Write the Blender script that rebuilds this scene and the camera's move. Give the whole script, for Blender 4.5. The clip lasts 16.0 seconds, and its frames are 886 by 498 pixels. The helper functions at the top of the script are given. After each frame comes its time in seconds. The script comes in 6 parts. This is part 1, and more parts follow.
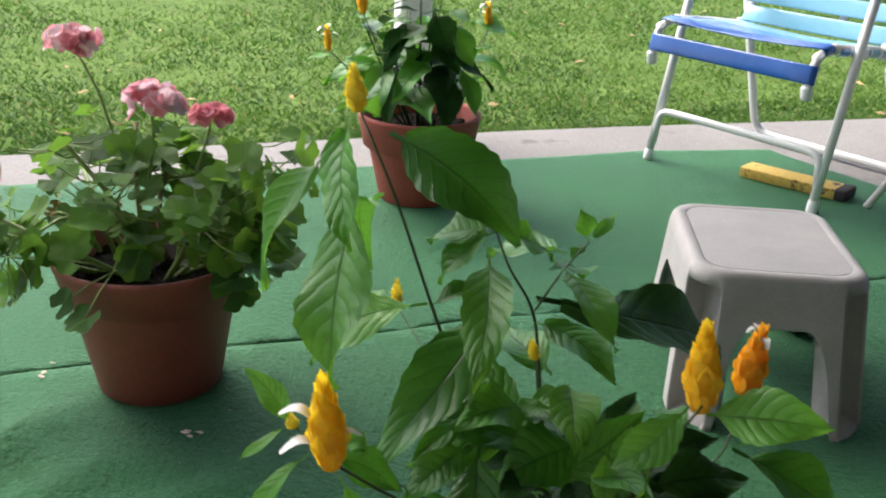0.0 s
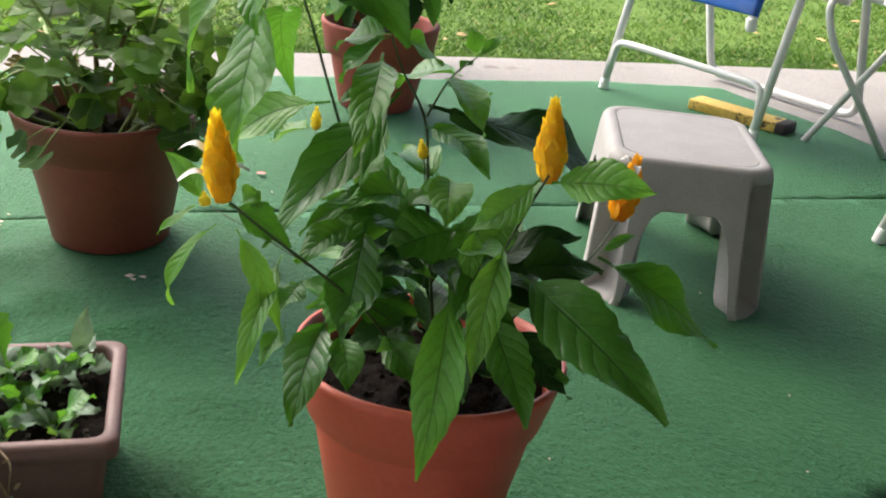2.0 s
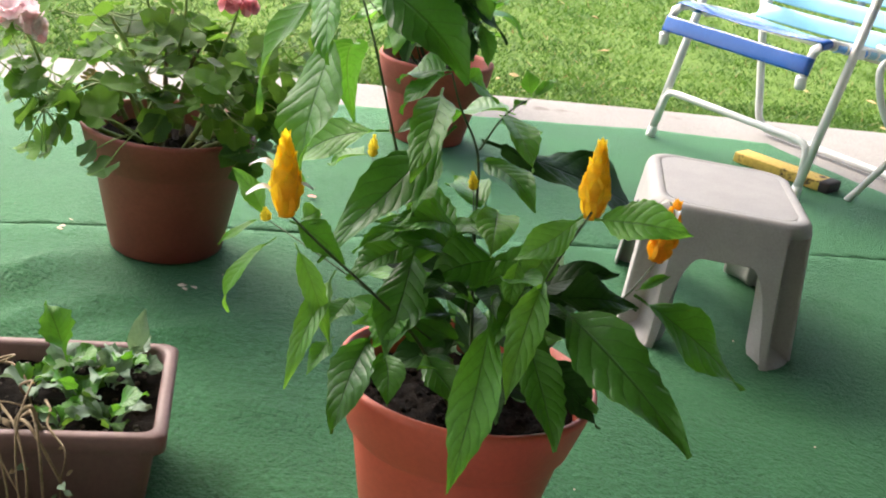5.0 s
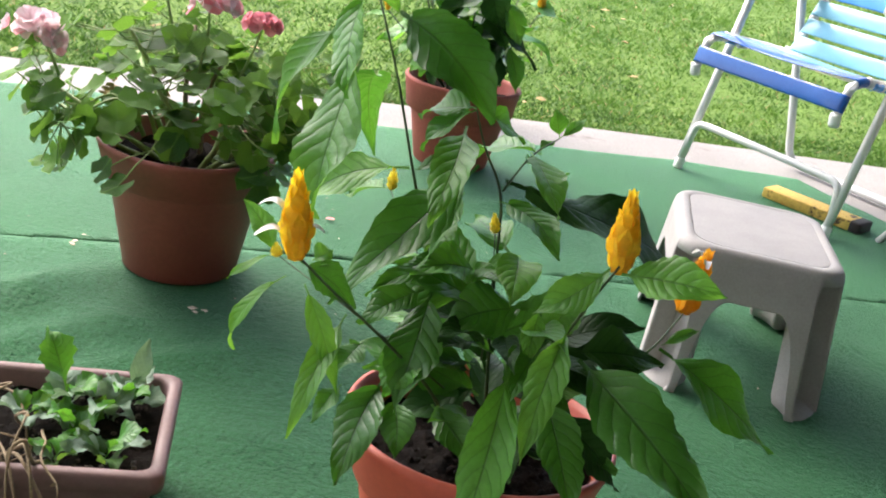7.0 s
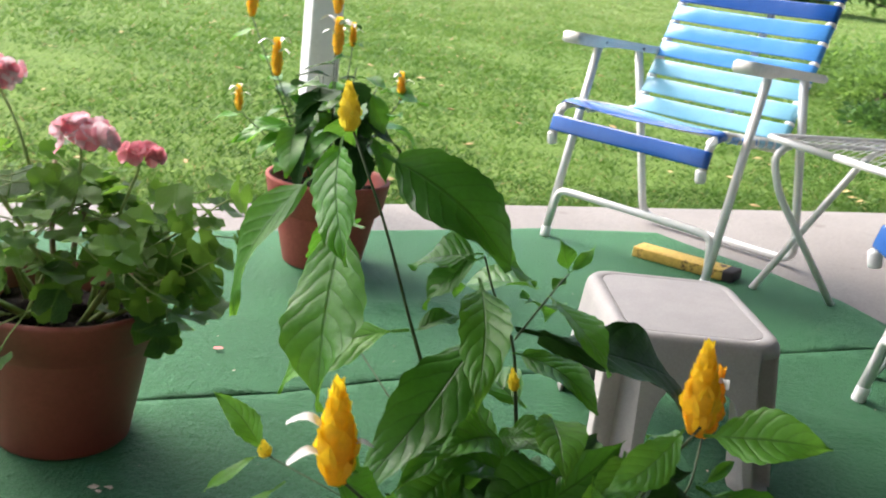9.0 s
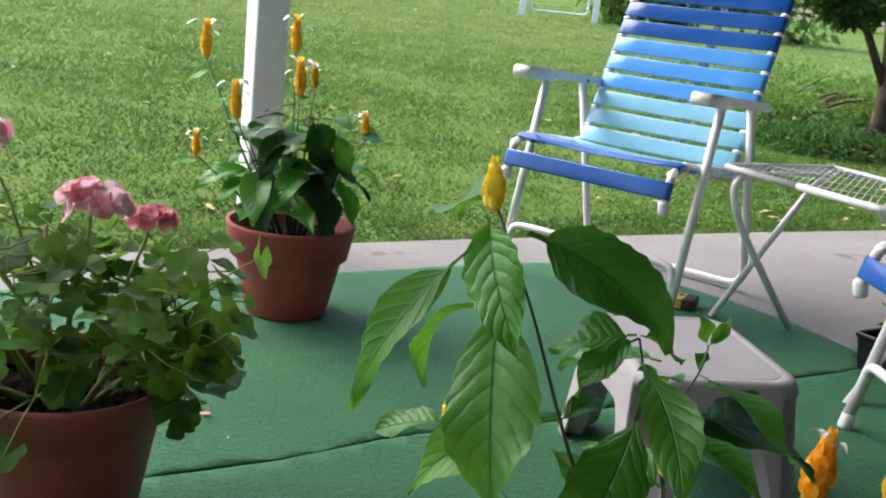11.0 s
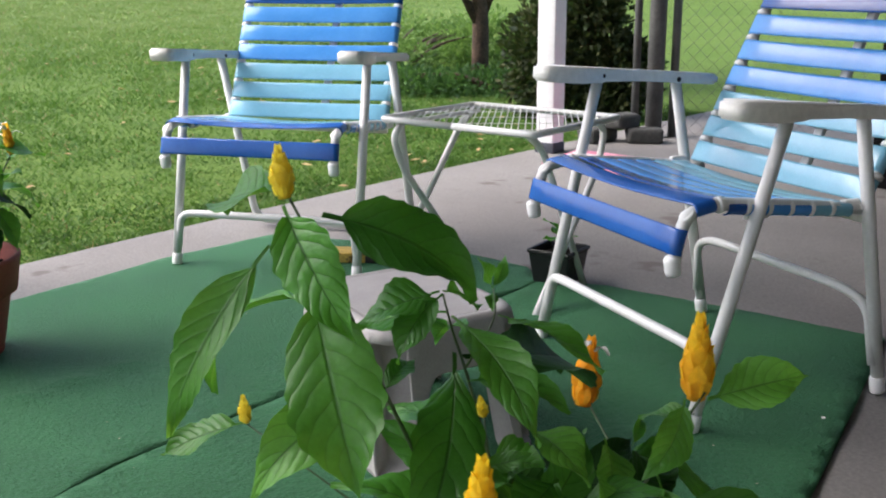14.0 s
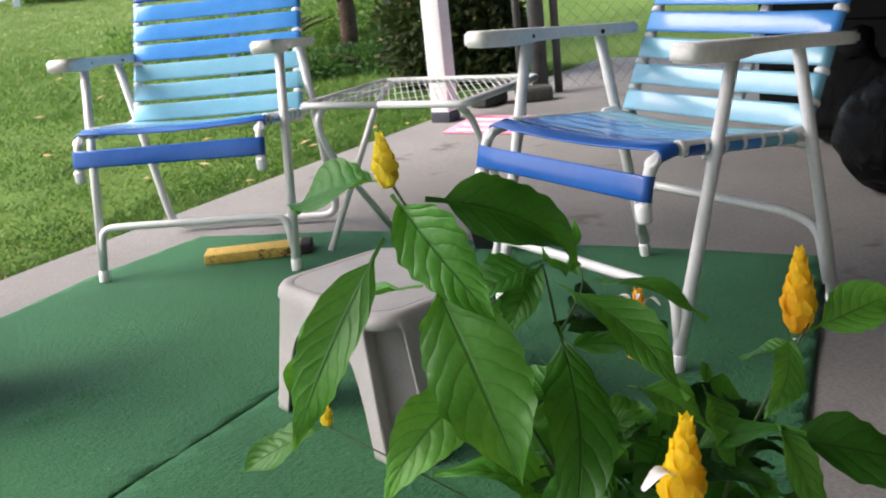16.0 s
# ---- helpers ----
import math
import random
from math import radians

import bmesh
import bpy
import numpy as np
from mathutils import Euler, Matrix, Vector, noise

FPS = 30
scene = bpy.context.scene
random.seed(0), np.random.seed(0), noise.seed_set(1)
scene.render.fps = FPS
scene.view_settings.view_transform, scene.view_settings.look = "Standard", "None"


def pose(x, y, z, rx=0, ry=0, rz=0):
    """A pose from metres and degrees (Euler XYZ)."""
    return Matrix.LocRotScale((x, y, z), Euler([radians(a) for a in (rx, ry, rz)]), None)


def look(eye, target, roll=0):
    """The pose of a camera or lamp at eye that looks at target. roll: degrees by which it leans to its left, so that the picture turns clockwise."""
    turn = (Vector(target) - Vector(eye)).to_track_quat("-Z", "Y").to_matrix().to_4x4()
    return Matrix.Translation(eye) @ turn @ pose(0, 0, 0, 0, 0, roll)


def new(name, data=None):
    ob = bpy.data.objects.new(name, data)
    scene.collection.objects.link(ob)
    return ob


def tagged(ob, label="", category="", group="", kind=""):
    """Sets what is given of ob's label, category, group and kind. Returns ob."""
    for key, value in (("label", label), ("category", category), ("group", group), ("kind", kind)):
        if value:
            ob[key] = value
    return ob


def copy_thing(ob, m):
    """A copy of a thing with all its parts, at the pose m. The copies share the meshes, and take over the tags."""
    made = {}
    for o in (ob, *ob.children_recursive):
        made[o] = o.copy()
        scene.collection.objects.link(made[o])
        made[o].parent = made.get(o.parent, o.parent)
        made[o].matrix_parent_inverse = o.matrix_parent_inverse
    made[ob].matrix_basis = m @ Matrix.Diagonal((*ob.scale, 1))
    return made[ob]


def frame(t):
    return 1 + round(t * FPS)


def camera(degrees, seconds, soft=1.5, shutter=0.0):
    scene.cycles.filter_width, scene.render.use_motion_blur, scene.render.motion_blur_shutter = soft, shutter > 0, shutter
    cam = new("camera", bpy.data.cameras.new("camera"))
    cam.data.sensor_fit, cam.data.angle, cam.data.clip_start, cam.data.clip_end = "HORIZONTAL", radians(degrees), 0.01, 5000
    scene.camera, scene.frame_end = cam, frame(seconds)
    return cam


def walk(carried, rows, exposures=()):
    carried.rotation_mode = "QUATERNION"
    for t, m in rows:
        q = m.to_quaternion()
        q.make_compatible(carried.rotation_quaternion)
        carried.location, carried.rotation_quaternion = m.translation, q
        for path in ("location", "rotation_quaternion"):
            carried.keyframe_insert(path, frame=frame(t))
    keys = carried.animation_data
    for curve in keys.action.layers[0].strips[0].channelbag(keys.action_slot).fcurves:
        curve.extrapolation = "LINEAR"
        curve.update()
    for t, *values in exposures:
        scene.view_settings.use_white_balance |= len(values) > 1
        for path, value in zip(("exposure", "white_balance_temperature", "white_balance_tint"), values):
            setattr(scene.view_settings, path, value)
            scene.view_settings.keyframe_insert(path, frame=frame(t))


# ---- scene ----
cam = camera(47.6, 16.0, soft=2.0, shutter=0.4)
PATH = [
    (0, (0.223, -0.816, 0.839), (-0.031, 1.023, 0.095), 2.3),
    (0.5, (0.268, -0.838, 0.815), (0.033, 0.999, 0.06), 2.2),
    (1, (0.299, -0.858, 0.782), (0.09, 0.971, 0.0), 3.0),
    (1.5, (0.327, -0.888, 0.749), (0.097, 0.941, -0.026), 5.5),
    (2, (0.335, -0.964, 0.746), (0.125, 0.855, -0.058), 6.0),
    (2.5, (0.335, -1.026, 0.763), (0.063, 0.809, 0.016), 6.4),
    (3, (0.339, -1.031, 0.757), (0.092, 0.787, -0.039), 8.4),
    (3.5, (0.338, -1.023, 0.753), (0.078, 0.795, -0.038), 9.1),
    (6, (0.332, -1.01, 0.763), (0.012, 0.827, 0.042), 8.9),
    (6.5, (0.328, -0.993, 0.766), (-0.007, 0.844, 0.048), 9.6),
    (7, (0.324, -0.962, 0.765), (-0.018, 0.87, 0.039), 10.7),
    (7.5, (0.288, -0.92, 0.766), (-0.005, 0.937, 0.084), 10.3),
    (8, (0.237, -0.897, 0.753), (-0.099, 0.983, 0.161), 9.3),
    (8.5, (0.207, -0.888, 0.761), (0.002, 1.011, 0.168), 8.9),
    (9, (0.127, -0.836, 0.779), (0.122, 1.084, 0.221), 6.8),
    (11.5, (-0.097, -0.757, 0.787), (0.204, 1.161, 0.305), 5.2),
    (12, (-0.108, -0.755, 0.78), (0.317, 1.14, 0.304), 3.0),
    (12.5, (-0.119, -0.76, 0.779), (0.364, 1.124, 0.312), 1.4),
    (13, (-0.124, -0.78, 0.775), (0.455, 1.076, 0.303), 0.2),
    (13.5, (-0.154, -0.755, 0.788), (0.638, 1.015, 0.3), 1.2),
    (14, (-0.195, -0.723, 0.788), (0.7, 0.99, 0.272), -0.3),
    (14.5, (-0.233, -0.693, 0.791), (0.693, 0.994, 0.25), -1.2),
    (15, (-0.277, -0.678, 0.809), (0.761, 0.938, 0.253), -2.3),
    (15.5, (-0.323, -0.648, 0.802), (0.731, 0.95, 0.221), -3.5),
    (16, (-0.334, -0.618, 0.793), (0.76, 0.954, 0.219), -6.1),
]
walk(cam, [(t, look(eye, target, roll)) for t, eye, target, roll in PATH], exposures=[(0.0, 1.49, 6450, 13), (2.0, 1.75, 6750, 13), (3.5, 1.90, 6950, 13), (6.0, 1.98, 6700, 14), (7.5, 2.0, 6450, 15), (8.0, 2.08, 6420, 15), (9.0, 1.75, 6600, 15), (11.5, 1.20, 6250, 15), (13.0, 1.16, 6250, 16), (14.0, 1.14, 6280, 16), (15.0, 1.21, 6380, 15), (16.0, 1.19, 6500, 15)])

# ---- daylight: bright overcast, open to the lawn and to the left ----
world = bpy.data.worlds.new("sky")
scene.world = world
world.use_nodes = True
wn = world.node_tree.nodes
sky = wn.new("ShaderNodeTexSky")
sky.sky_type = "NISHITA"
sky.sun_disc = False
sky.sun_elevation = radians(48)
sky.sun_rotation = radians(-54)
sky.air_density, sky.dust_density, sky.ozone_density = 1.0, 3.0, 1.0
wn["Background"].inputs["Strength"].default_value = 0.16
world.node_tree.links.new(sky.outputs["Color"], wn["Background"].inputs["Color"])
sun_data = bpy.data.lights.new("sun", "SUN")
sun_data.energy, sun_data.angle, sun_data.color = 2.8, radians(50), (1.0, 0.96, 0.88)
sun = new("sun", sun_data)
sun.matrix_world = look((-4.4, 3.2, 6.0), (0, 0, 0))


# ---- materials ----
def mat(name, rough=0.6, metal=0.0):
    m = bpy.data.materials.new(name)
    m.use_nodes = True
    b = m.node_tree.nodes["Principled BSDF"]
    b.inputs["Roughness"].default_value = rough
    b.inputs["Metallic"].default_value = metal
    return m, m.node_tree.nodes, m.node_tree.links, b


def coords(n, l, scale, kind="Object"):
    tc = n.new("ShaderNodeTexCoord")
    mp = n.new("ShaderNodeMapping")
    mp.inputs["Scale"].default_value = scale if isinstance(scale, tuple) else (scale,) * 3
    l.new(tc.outputs[kind], mp.inputs["Vector"])
    return mp.outputs["Vector"]


def noise_fac(n, l, vec, scale, detail=4, rough=0.6):
    t = n.new("ShaderNodeTexNoise")
    t.inputs["Scale"].default_value = scale
    t.inputs["Detail"].default_value = detail
    t.inputs["Roughness"].default_value = rough
    l.new(vec, t.inputs["Vector"])
    return t.outputs["Fac"]


def ramp(n, l, fac, stops):
    r = n.new("ShaderNodeValToRGB")
    while len(r.color_ramp.elements) < len(stops):
        r.color_ramp.elements.new(0.5)
    for e, (p, c) in zip(r.color_ramp.elements, stops):
        e.position = p
        e.color = (*c, 1) if len(c) == 3 else c
    l.new(fac, r.inputs["Fac"])
    return r.outputs["Color"]


def mix(n, l, fac, a, b, mode="MIX"):
    x = n.new("ShaderNodeMix")
    x.data_type, x.blend_type = "RGBA", mode
    for sock, v in ((x.inputs[0], fac), (x.inputs[6], a), (x.inputs[7], b)):
        if isinstance(v, bpy.types.NodeSocket):
            l.new(v, sock)
        elif isinstance(v, (int, float)):
            sock.default_value = v
        else:
            sock.default_value = (*v, 1)
    return x.outputs[2]


def math_node(n, l, op, a, b=None):
    x = n.new("ShaderNodeMath")
    x.operation = op
    for sock, v in zip(x.inputs, (a, b)):
        if v is None:
            continue
        if isinstance(v, bpy.types.NodeSocket):
            l.new(v, sock)
        else:
            sock.default_value = v
    return x.outputs[0]


def bump(n, l, b, height, strength, dist):
    x = n.new("ShaderNodeBump")
    x.inputs["Strength"].default_value = strength
    x.inputs["Distance"].default_value = dist
    l.new(height, x.inputs["Height"])
    l.new(x.outputs["Normal"], b.inputs["Normal"])


def worn(name, c1, c2, rough=0.6, big=3.0, fine=60.0, grain=0.25, bstr=0.3, bdist=0.002, metal=0.0, spots=None, kind="Object", spec=None, lump=None):
    """A surface with patches between two colours, fine grain and relief; spots: a third colour in small stains."""
    m, n, l, b = mat(name, rough, metal)
    v = coords(n, l, 1.0, kind)
    large = noise_fac(n, l, v, big, 5)
    small = noise_fac(n, l, v, fine, 4, 0.7)
    col = mix(n, l, ramp(n, l, large, [(0.35, (0, 0, 0)), (0.65, (1, 1, 1))]), c1, c2)
    dark = tuple(x * (1 - grain) for x in (1, 1, 1))
    lite = tuple(x * (1 + grain) for x in (1, 1, 1))
    col = mix(n, l, 1.0, col, ramp(n, l, small, [(0.3, dark), (0.7, lite)]), "MULTIPLY")
    if spots:
        c3, size, amount = spots
        sp = noise_fac(n, l, v, size, 3, 0.75)
        col = mix(n, l, ramp(n, l, sp, [(amount, (0, 0, 0)), (amount + 0.07, (1, 1, 1))]), col, c3)
    l.new(col, b.inputs["Base Color"])
    r = n.new("ShaderNodeMapRange")
    r.inputs["To Min"].default_value, r.inputs["To Max"].default_value = max(rough - 0.12, 0.05), min(rough + 0.12, 1)
    l.new(large, r.inputs["Value"])
    l.new(r.outputs["Result"], b.inputs["Roughness"])
    relief = small
    if lump:
        relief = math_node(n, l, "ADD", small, math_node(n, l, "MULTIPLY", noise_fac(n, l, v, lump, 4, 0.65), 1.4))
    bump(n, l, b, relief, bstr, bdist)
    if spec is not None:
        b.inputs["Specular IOR Level"].default_value = spec
    return m


def leafy(name, deep, light, vein, veins=8.0, rough=0.42, back=(0.10, 0.20, 0.04), thin=0.3, bstr=0.5, island=False):
    """Leaf surface: side veins from the leaf's own coordinates, mottling, a colour shift per leaf, some light let through."""
    m, n, l, b = mat(name, rough)
    uv = n.new("ShaderNodeUVMap")
    sep = n.new("ShaderNodeSeparateXYZ")
    l.new(uv.outputs["UV"], sep.inputs[0])
    across = math_node(n, l, "ABSOLUTE", math_node(n, l, "SUBTRACT", math_node(n, l, "MULTIPLY", sep.outputs[0], 2.0), 1.0))
    v = coords(n, l, 1.0)
    # side veins leave the midrib at a slant, bend towards the tip near the rim and wander a little
    sweep_up = math_node(n, l, "ADD", math_node(n, l, "MULTIPLY", across, 1.2), math_node(n, l, "MULTIPLY", math_node(n, l, "POWER", across, 2.0), 0.8))
    stray = math_node(n, l, "MULTIPLY", noise_fac(n, l, v, 30, 2), 0.7)
    along = math_node(n, l, "ADD", math_node(n, l, "SUBTRACT", math_node(n, l, "MULTIPLY", sep.outputs[1], veins), sweep_up), stray)
    wave = math_node(n, l, "ABSOLUTE", math_node(n, l, "SUBTRACT", math_node(n, l, "FRACT", along), 0.5))
    side = ramp(n, l, wave, [(0.43, (0, 0, 0)), (0.5, (0.7, 0.7, 0.7))])
    mid = ramp(n, l, across, [(0.015, (1, 1, 1)), (0.06, (0, 0, 0))])
    lines = math_node(n, l, "MAXIMUM", side, mid)
    large = noise_fac(n, l, v, 14, 3)
    small = noise_fac(n, l, v, 220, 3)
    pick = n.new("ShaderNodeNewGeometry").outputs["Random Per Island"] if island else n.new("ShaderNodeObjectInfo").outputs["Random"]
    shift = math_node(n, l, "ADD", math_node(n, l, "MULTIPLY", pick, 0.7), math_node(n, l, "MULTIPLY", large, 0.45))
    col = ramp(n, l, shift, [(0.2, deep), (0.95, light)])
    col = mix(n, l, math_node(n, l, "MULTIPLY", lines, 0.75), col, vein)
    col = mix(n, l, 0.35, col, mix(n, l, 1.0, col, ramp(n, l, small, [(0.3, (0.6, 0.6, 0.6)), (0.7, (1.3, 1.3, 1.3))]), "MULTIPLY"))
    l.new(col, b.inputs["Base Color"])
    pillow = math_node(n, l, "POWER", math_node(n, l, "MULTIPLY", wave, 2.0), 3.0)
    relief = math_node(n, l, "SUBTRACT", math_node(n, l, "ADD", math_node(n, l, "MULTIPLY", small, 0.22), math_node(n, l, "MULTIPLY", noise_fac(n, l, v, 95, 2), 0.55)), math_node(n, l, "ADD", math_node(n, l, "MULTIPLY", pillow, 0.40), math_node(n, l, "MULTIPLY", mid, 0.5)))
    bump(n, l, b, relief, bstr, 0.003)
    tr = n.new("ShaderNodeBsdfTranslucent")
    l.new(mix(n, l, 0.5, col, back), tr.inputs["Color"])
    ms = n.new("ShaderNodeMixShader")
    ms.inputs[0].default_value = thin
    l.new(b.outputs[0], ms.inputs[1])
    l.new(tr.outputs[0], ms.inputs[2])
    l.new(ms.outputs[0], n["Material Output"].inputs["Surface"])
    return m


# the dark spots paint the shade in small pits of the pile
M_CARPET = worn("green_carpet", (0.014, 0.073, 0.026), (0.027, 0.112, 0.043), 0.72, 3.2, 170, 0.5, 0.9, 0.008, spots=((0.010, 0.048, 0.022), 95.0, 0.62), spec=0.42, lump=75)
M_CARPET.node_tree.nodes["Principled BSDF"].inputs["Specular Tint"].default_value = (0.24, 0.75, 0.38, 1)
M_CARPET.node_tree.nodes["Principled BSDF"].inputs["Sheen Weight"].default_value = 0.22
M_CARPET.node_tree.nodes["Principled BSDF"].inputs["Sheen Tint"].default_value = (0.38, 0.8, 0.50, 1)
M_CONCRETE = worn("concrete", (0.158, 0.147, 0.138), (0.20, 0.19, 0.179), 0.9, 1.6, 130, 0.24, 0.5, 0.002, spots=((0.115, 0.097, 0.089), 3.5, 0.61))
M_LAWN = worn("lawn_soil", (0.075, 0.132, 0.023), (0.107, 0.168, 0.036), 0.95, 0.9, 38, 0.4, 0.6, 0.02, spots=((0.20, 0.21, 0.08), 2.6, 0.66), spec=0.1)
M_ORANGE_POT = worn("orange_plastic_pot", (0.46, 0.085, 0.050), (0.52, 0.105, 0.062), 0.5, 7, 150, 0.08, 0.12, 0.001)
M_BROWN_POT = worn("red_brown_plastic_pot", (0.215, 0.053, 0.042), (0.25, 0.067, 0.052), 0.55, 9, 120, 0.1, 0.12, 0.001, spots=((0.36, 0.17, 0.13), 14, 0.72))
M_CLAY = worn("terracotta_clay", (0.29, 0.054, 0.040), (0.36, 0.080, 0.058), 0.75, 11, 160, 0.18, 0.25, 0.001, spots=((0.42, 0.24, 0.18), 10, 0.68))
M_SOIL = worn("potting_soil", (0.004, 0.003, 0.0024), (0.013, 0.009, 0.0065), 0.95, 40, 160, 0.6, 1.0, 0.006, spec=0.1)
M_CRUMB = worn("soil_crumbs", (0.02, 0.015, 0.011), (0.16, 0.13, 0.11), 0.9, 90, 160, 0.4)
M_PLANTER = worn("mauve_plastic", (0.15, 0.088, 0.082), (0.19, 0.112, 0.104), 0.6, 8, 140, 0.1, 0.15, 0.001, spots=((0.36, 0.26, 0.23), 22, 0.7))
M_STOOL = worn("beige_plastic", (0.325, 0.312, 0.300), (0.375, 0.360, 0.347), 0.72, 10, 260, 0.09, 0.25, 0.001, spots=((0.29, 0.27, 0.255), 20, 0.69), spec=0.3)
M_WHITE_METAL = worn("white_enamelled_tube", (0.64, 0.64, 0.625), (0.69, 0.69, 0.675), 0.40, 12, 90, 0.05, 0.1, 0.0006, spots=((0.52, 0.47, 0.40), 40, 0.74))
M_ARM = worn("white_plastic_armrest", (0.76, 0.74, 0.68), (0.83, 0.81, 0.76), 0.5, 14, 100, 0.08, 0.15, 0.0008, spots=((0.44, 0.41, 0.35), 25, 0.70))
M_CLIP = worn("white_clip", (0.75, 0.75, 0.74), (0.8, 0.8, 0.79), 0.45, 20, 150, 0.05, 0.1, 0.0005)
M_NAVY = worn("navy_vinyl", (0.008, 0.065, 0.27), (0.013, 0.085, 0.34), 0.17, 10, 200, 0.08, 0.1, 0.0005)
M_ROYAL = worn("royal_blue_vinyl", (0.010, 0.085, 0.36), (0.016, 0.108, 0.42), 0.17, 10, 200, 0.08, 0.1, 0.0005)
M_BLUE = worn("mid_blue_vinyl", (0.060, 0.26, 0.66), (0.085, 0.31, 0.72), 0.17, 10, 200, 0.06, 0.1, 0.0005)
M_SKYBLUE = worn("pale_blue_vinyl", (0.19, 0.45, 0.60), (0.23, 0.50, 0.65), 0.2, 10, 200, 0.06, 0.1, 0.0005)
M_WOOD_BLOCK = worn("yellow_painted_wood", (0.52, 0.34, 0.06), (0.60, 0.40, 0.09), 0.8, 14, 120, 0.2, 0.4, 0.002, spots=((0.07, 0.04, 0.025), 16, 0.60))
M_CHAR = worn("blackened_wood", (0.015, 0.012, 0.012), (0.03, 0.022, 0.02), 0.85, 14, 120, 0.3, 0.4, 0.002)
M_POST = worn("white_painted_post", (0.78, 0.785, 0.79), (0.83, 0.835, 0.84), 0.5, 3, 60, 0.05, 0.15, 0.001, spots=((0.6, 0.59, 0.57), 12, 0.72))
M_POST_FOOT = worn("dark_post_foot", (0.03, 0.035, 0.05), (0.05, 0.055, 0.07), 0.7, 9, 90, 0.2)
M_CEIL = worn("porch_ceiling_paint", (0.20, 0.20, 0.195), (0.25, 0.25, 0.24), 0.8, 2, 50, 0.05)
M_WALL = worn("bounce_wall_paint", (0.34, 0.33, 0.31), (0.40, 0.385, 0.36), 0.85, 2, 60, 0.08)
M_DARKWALL = worn("near_black_boards", (0.004, 0.004, 0.0045), (0.007, 0.007, 0.0075), 0.85, 3, 60, 0.2, spec=0.08)
M_BLACK = worn("black_plastic", (0.008, 0.008, 0.009), (0.014, 0.014, 0.015), 0.35, 8, 60, 0.2, 0.3, 0.003)
M_BAG = worn("black_bin_bag", (0.002, 0.002, 0.0024), (0.004, 0.004, 0.0045), 0.14, 9, 34, 0.2, 1.0, 0.03, spec=0.07)
M_PINK = worn("pink_woven_mat", (0.66, 0.20, 0.30), (0.74, 0.34, 0.42), 0.85, 18, 240, 0.2, 0.5, 0.002)
M_BARK = worn("bark", (0.050, 0.030, 0.018), (0.12, 0.075, 0.045), 0.95, 9, 45, 0.5, 1.0, 0.012)
M_STEM = worn("green_stem", (0.028, 0.055, 0.018), (0.05, 0.09, 0.025), 0.55, 30, 200, 0.2)
M_GSTEM = worn("pale_green_stalk", (0.16, 0.26, 0.06), (0.22, 0.30, 0.09), 0.6, 30, 200, 0.15)
M_TWIG = worn("dry_twig", (0.17, 0.125, 0.07), (0.27, 0.205, 0.125), 0.9, 40, 250, 0.3)
M_BLOCK = worn("grey_block", (0.045, 0.045, 0.042), (0.085, 0.085, 0.078), 0.95, 5, 60, 0.3, 0.7, 0.006)
M_GALV = worn("galvanised_wire", (0.10, 0.105, 0.10), (0.15, 0.155, 0.15), 0.5, 10, 90, 0.1, metal=0.6)
M_GREYPOLE = worn("grey_weathered_pole", (0.075, 0.075, 0.075), (0.12, 0.12, 0.115), 0.8, 6, 60, 0.2)
M_DEBRIS = worn("dry_petals", (0.48, 0.38, 0.29), (0.64, 0.56, 0.46), 0.8, 60, 200, 0.3)
M_DRYLEAF = worn("dry_fallen_leaf", (0.26, 0.17, 0.06), (0.42, 0.31, 0.14), 0.85, 3, 120, 0.3)
M_REDPETAL = worn("fallen_pink_petal", (0.5, 0.12, 0.12), (0.62, 0.25, 0.22), 0.7, 60, 200, 0.2)
M_WHITEPETAL = worn("white_petal", (0.80, 0.79, 0.76), (0.86, 0.85, 0.83), 0.6, 60, 300, 0.05)
def bract_material(name, top, low, side=-0.35):
    """Overlapping bracts, deeper orange towards the foot of the spike."""
    m = leafy(name, tuple(0.94 * x for x in top), top, tuple(0.9 * x for x in top), 3.0, 0.55, top, 0.5, 0.15)
    n, l = m.node_tree.nodes, m.node_tree.links
    sep = n.new("ShaderNodeSeparateXYZ")
    l.new(coords(n, l, 1.0, "Generated"), sep.inputs[0])
    b = n["Principled BSDF"]
    was = b.inputs["Base Color"].links[0].from_socket
    # side: one flank more orange, standing in for how light falls on it
    f = math_node(n, l, "ADD", sep.outputs[2], math_node(n, l, "MULTIPLY", math_node(n, l, "SUBTRACT", sep.outputs[0], 0.5), side))
    l.new(mix(n, l, ramp(n, l, f, [(0.05, (0.5, 0.5, 0.5)), (0.6, (0, 0, 0))]), was, low), b.inputs["Base Color"])
    return m


M_BRACT = bract_material("yellow_bract", (0.99, 0.74, 0.030), (0.95, 0.42, 0.015))
M_BRACT_DEEP = bract_material("deep_yellow_bract", (0.98, 0.69, 0.030), (0.94, 0.33, 0.025), 0.6)
M_BUD = bract_material("pale_yellow_bract", (0.94, 0.80, 0.075), (0.84, 0.68, 0.05))
M_BACK_BRACT = bract_material("golden_bract", (0.95, 0.66, 0.045), (0.90, 0.42, 0.03))
M_BRACT_ORANGE = leafy("orange_bract", (0.94, 0.44, 0.014), (0.97, 0.56, 0.022), (0.88, 0.40, 0.02), 3.0, 0.55, (0.95, 0.42, 0.02), 0.4, 0.15)
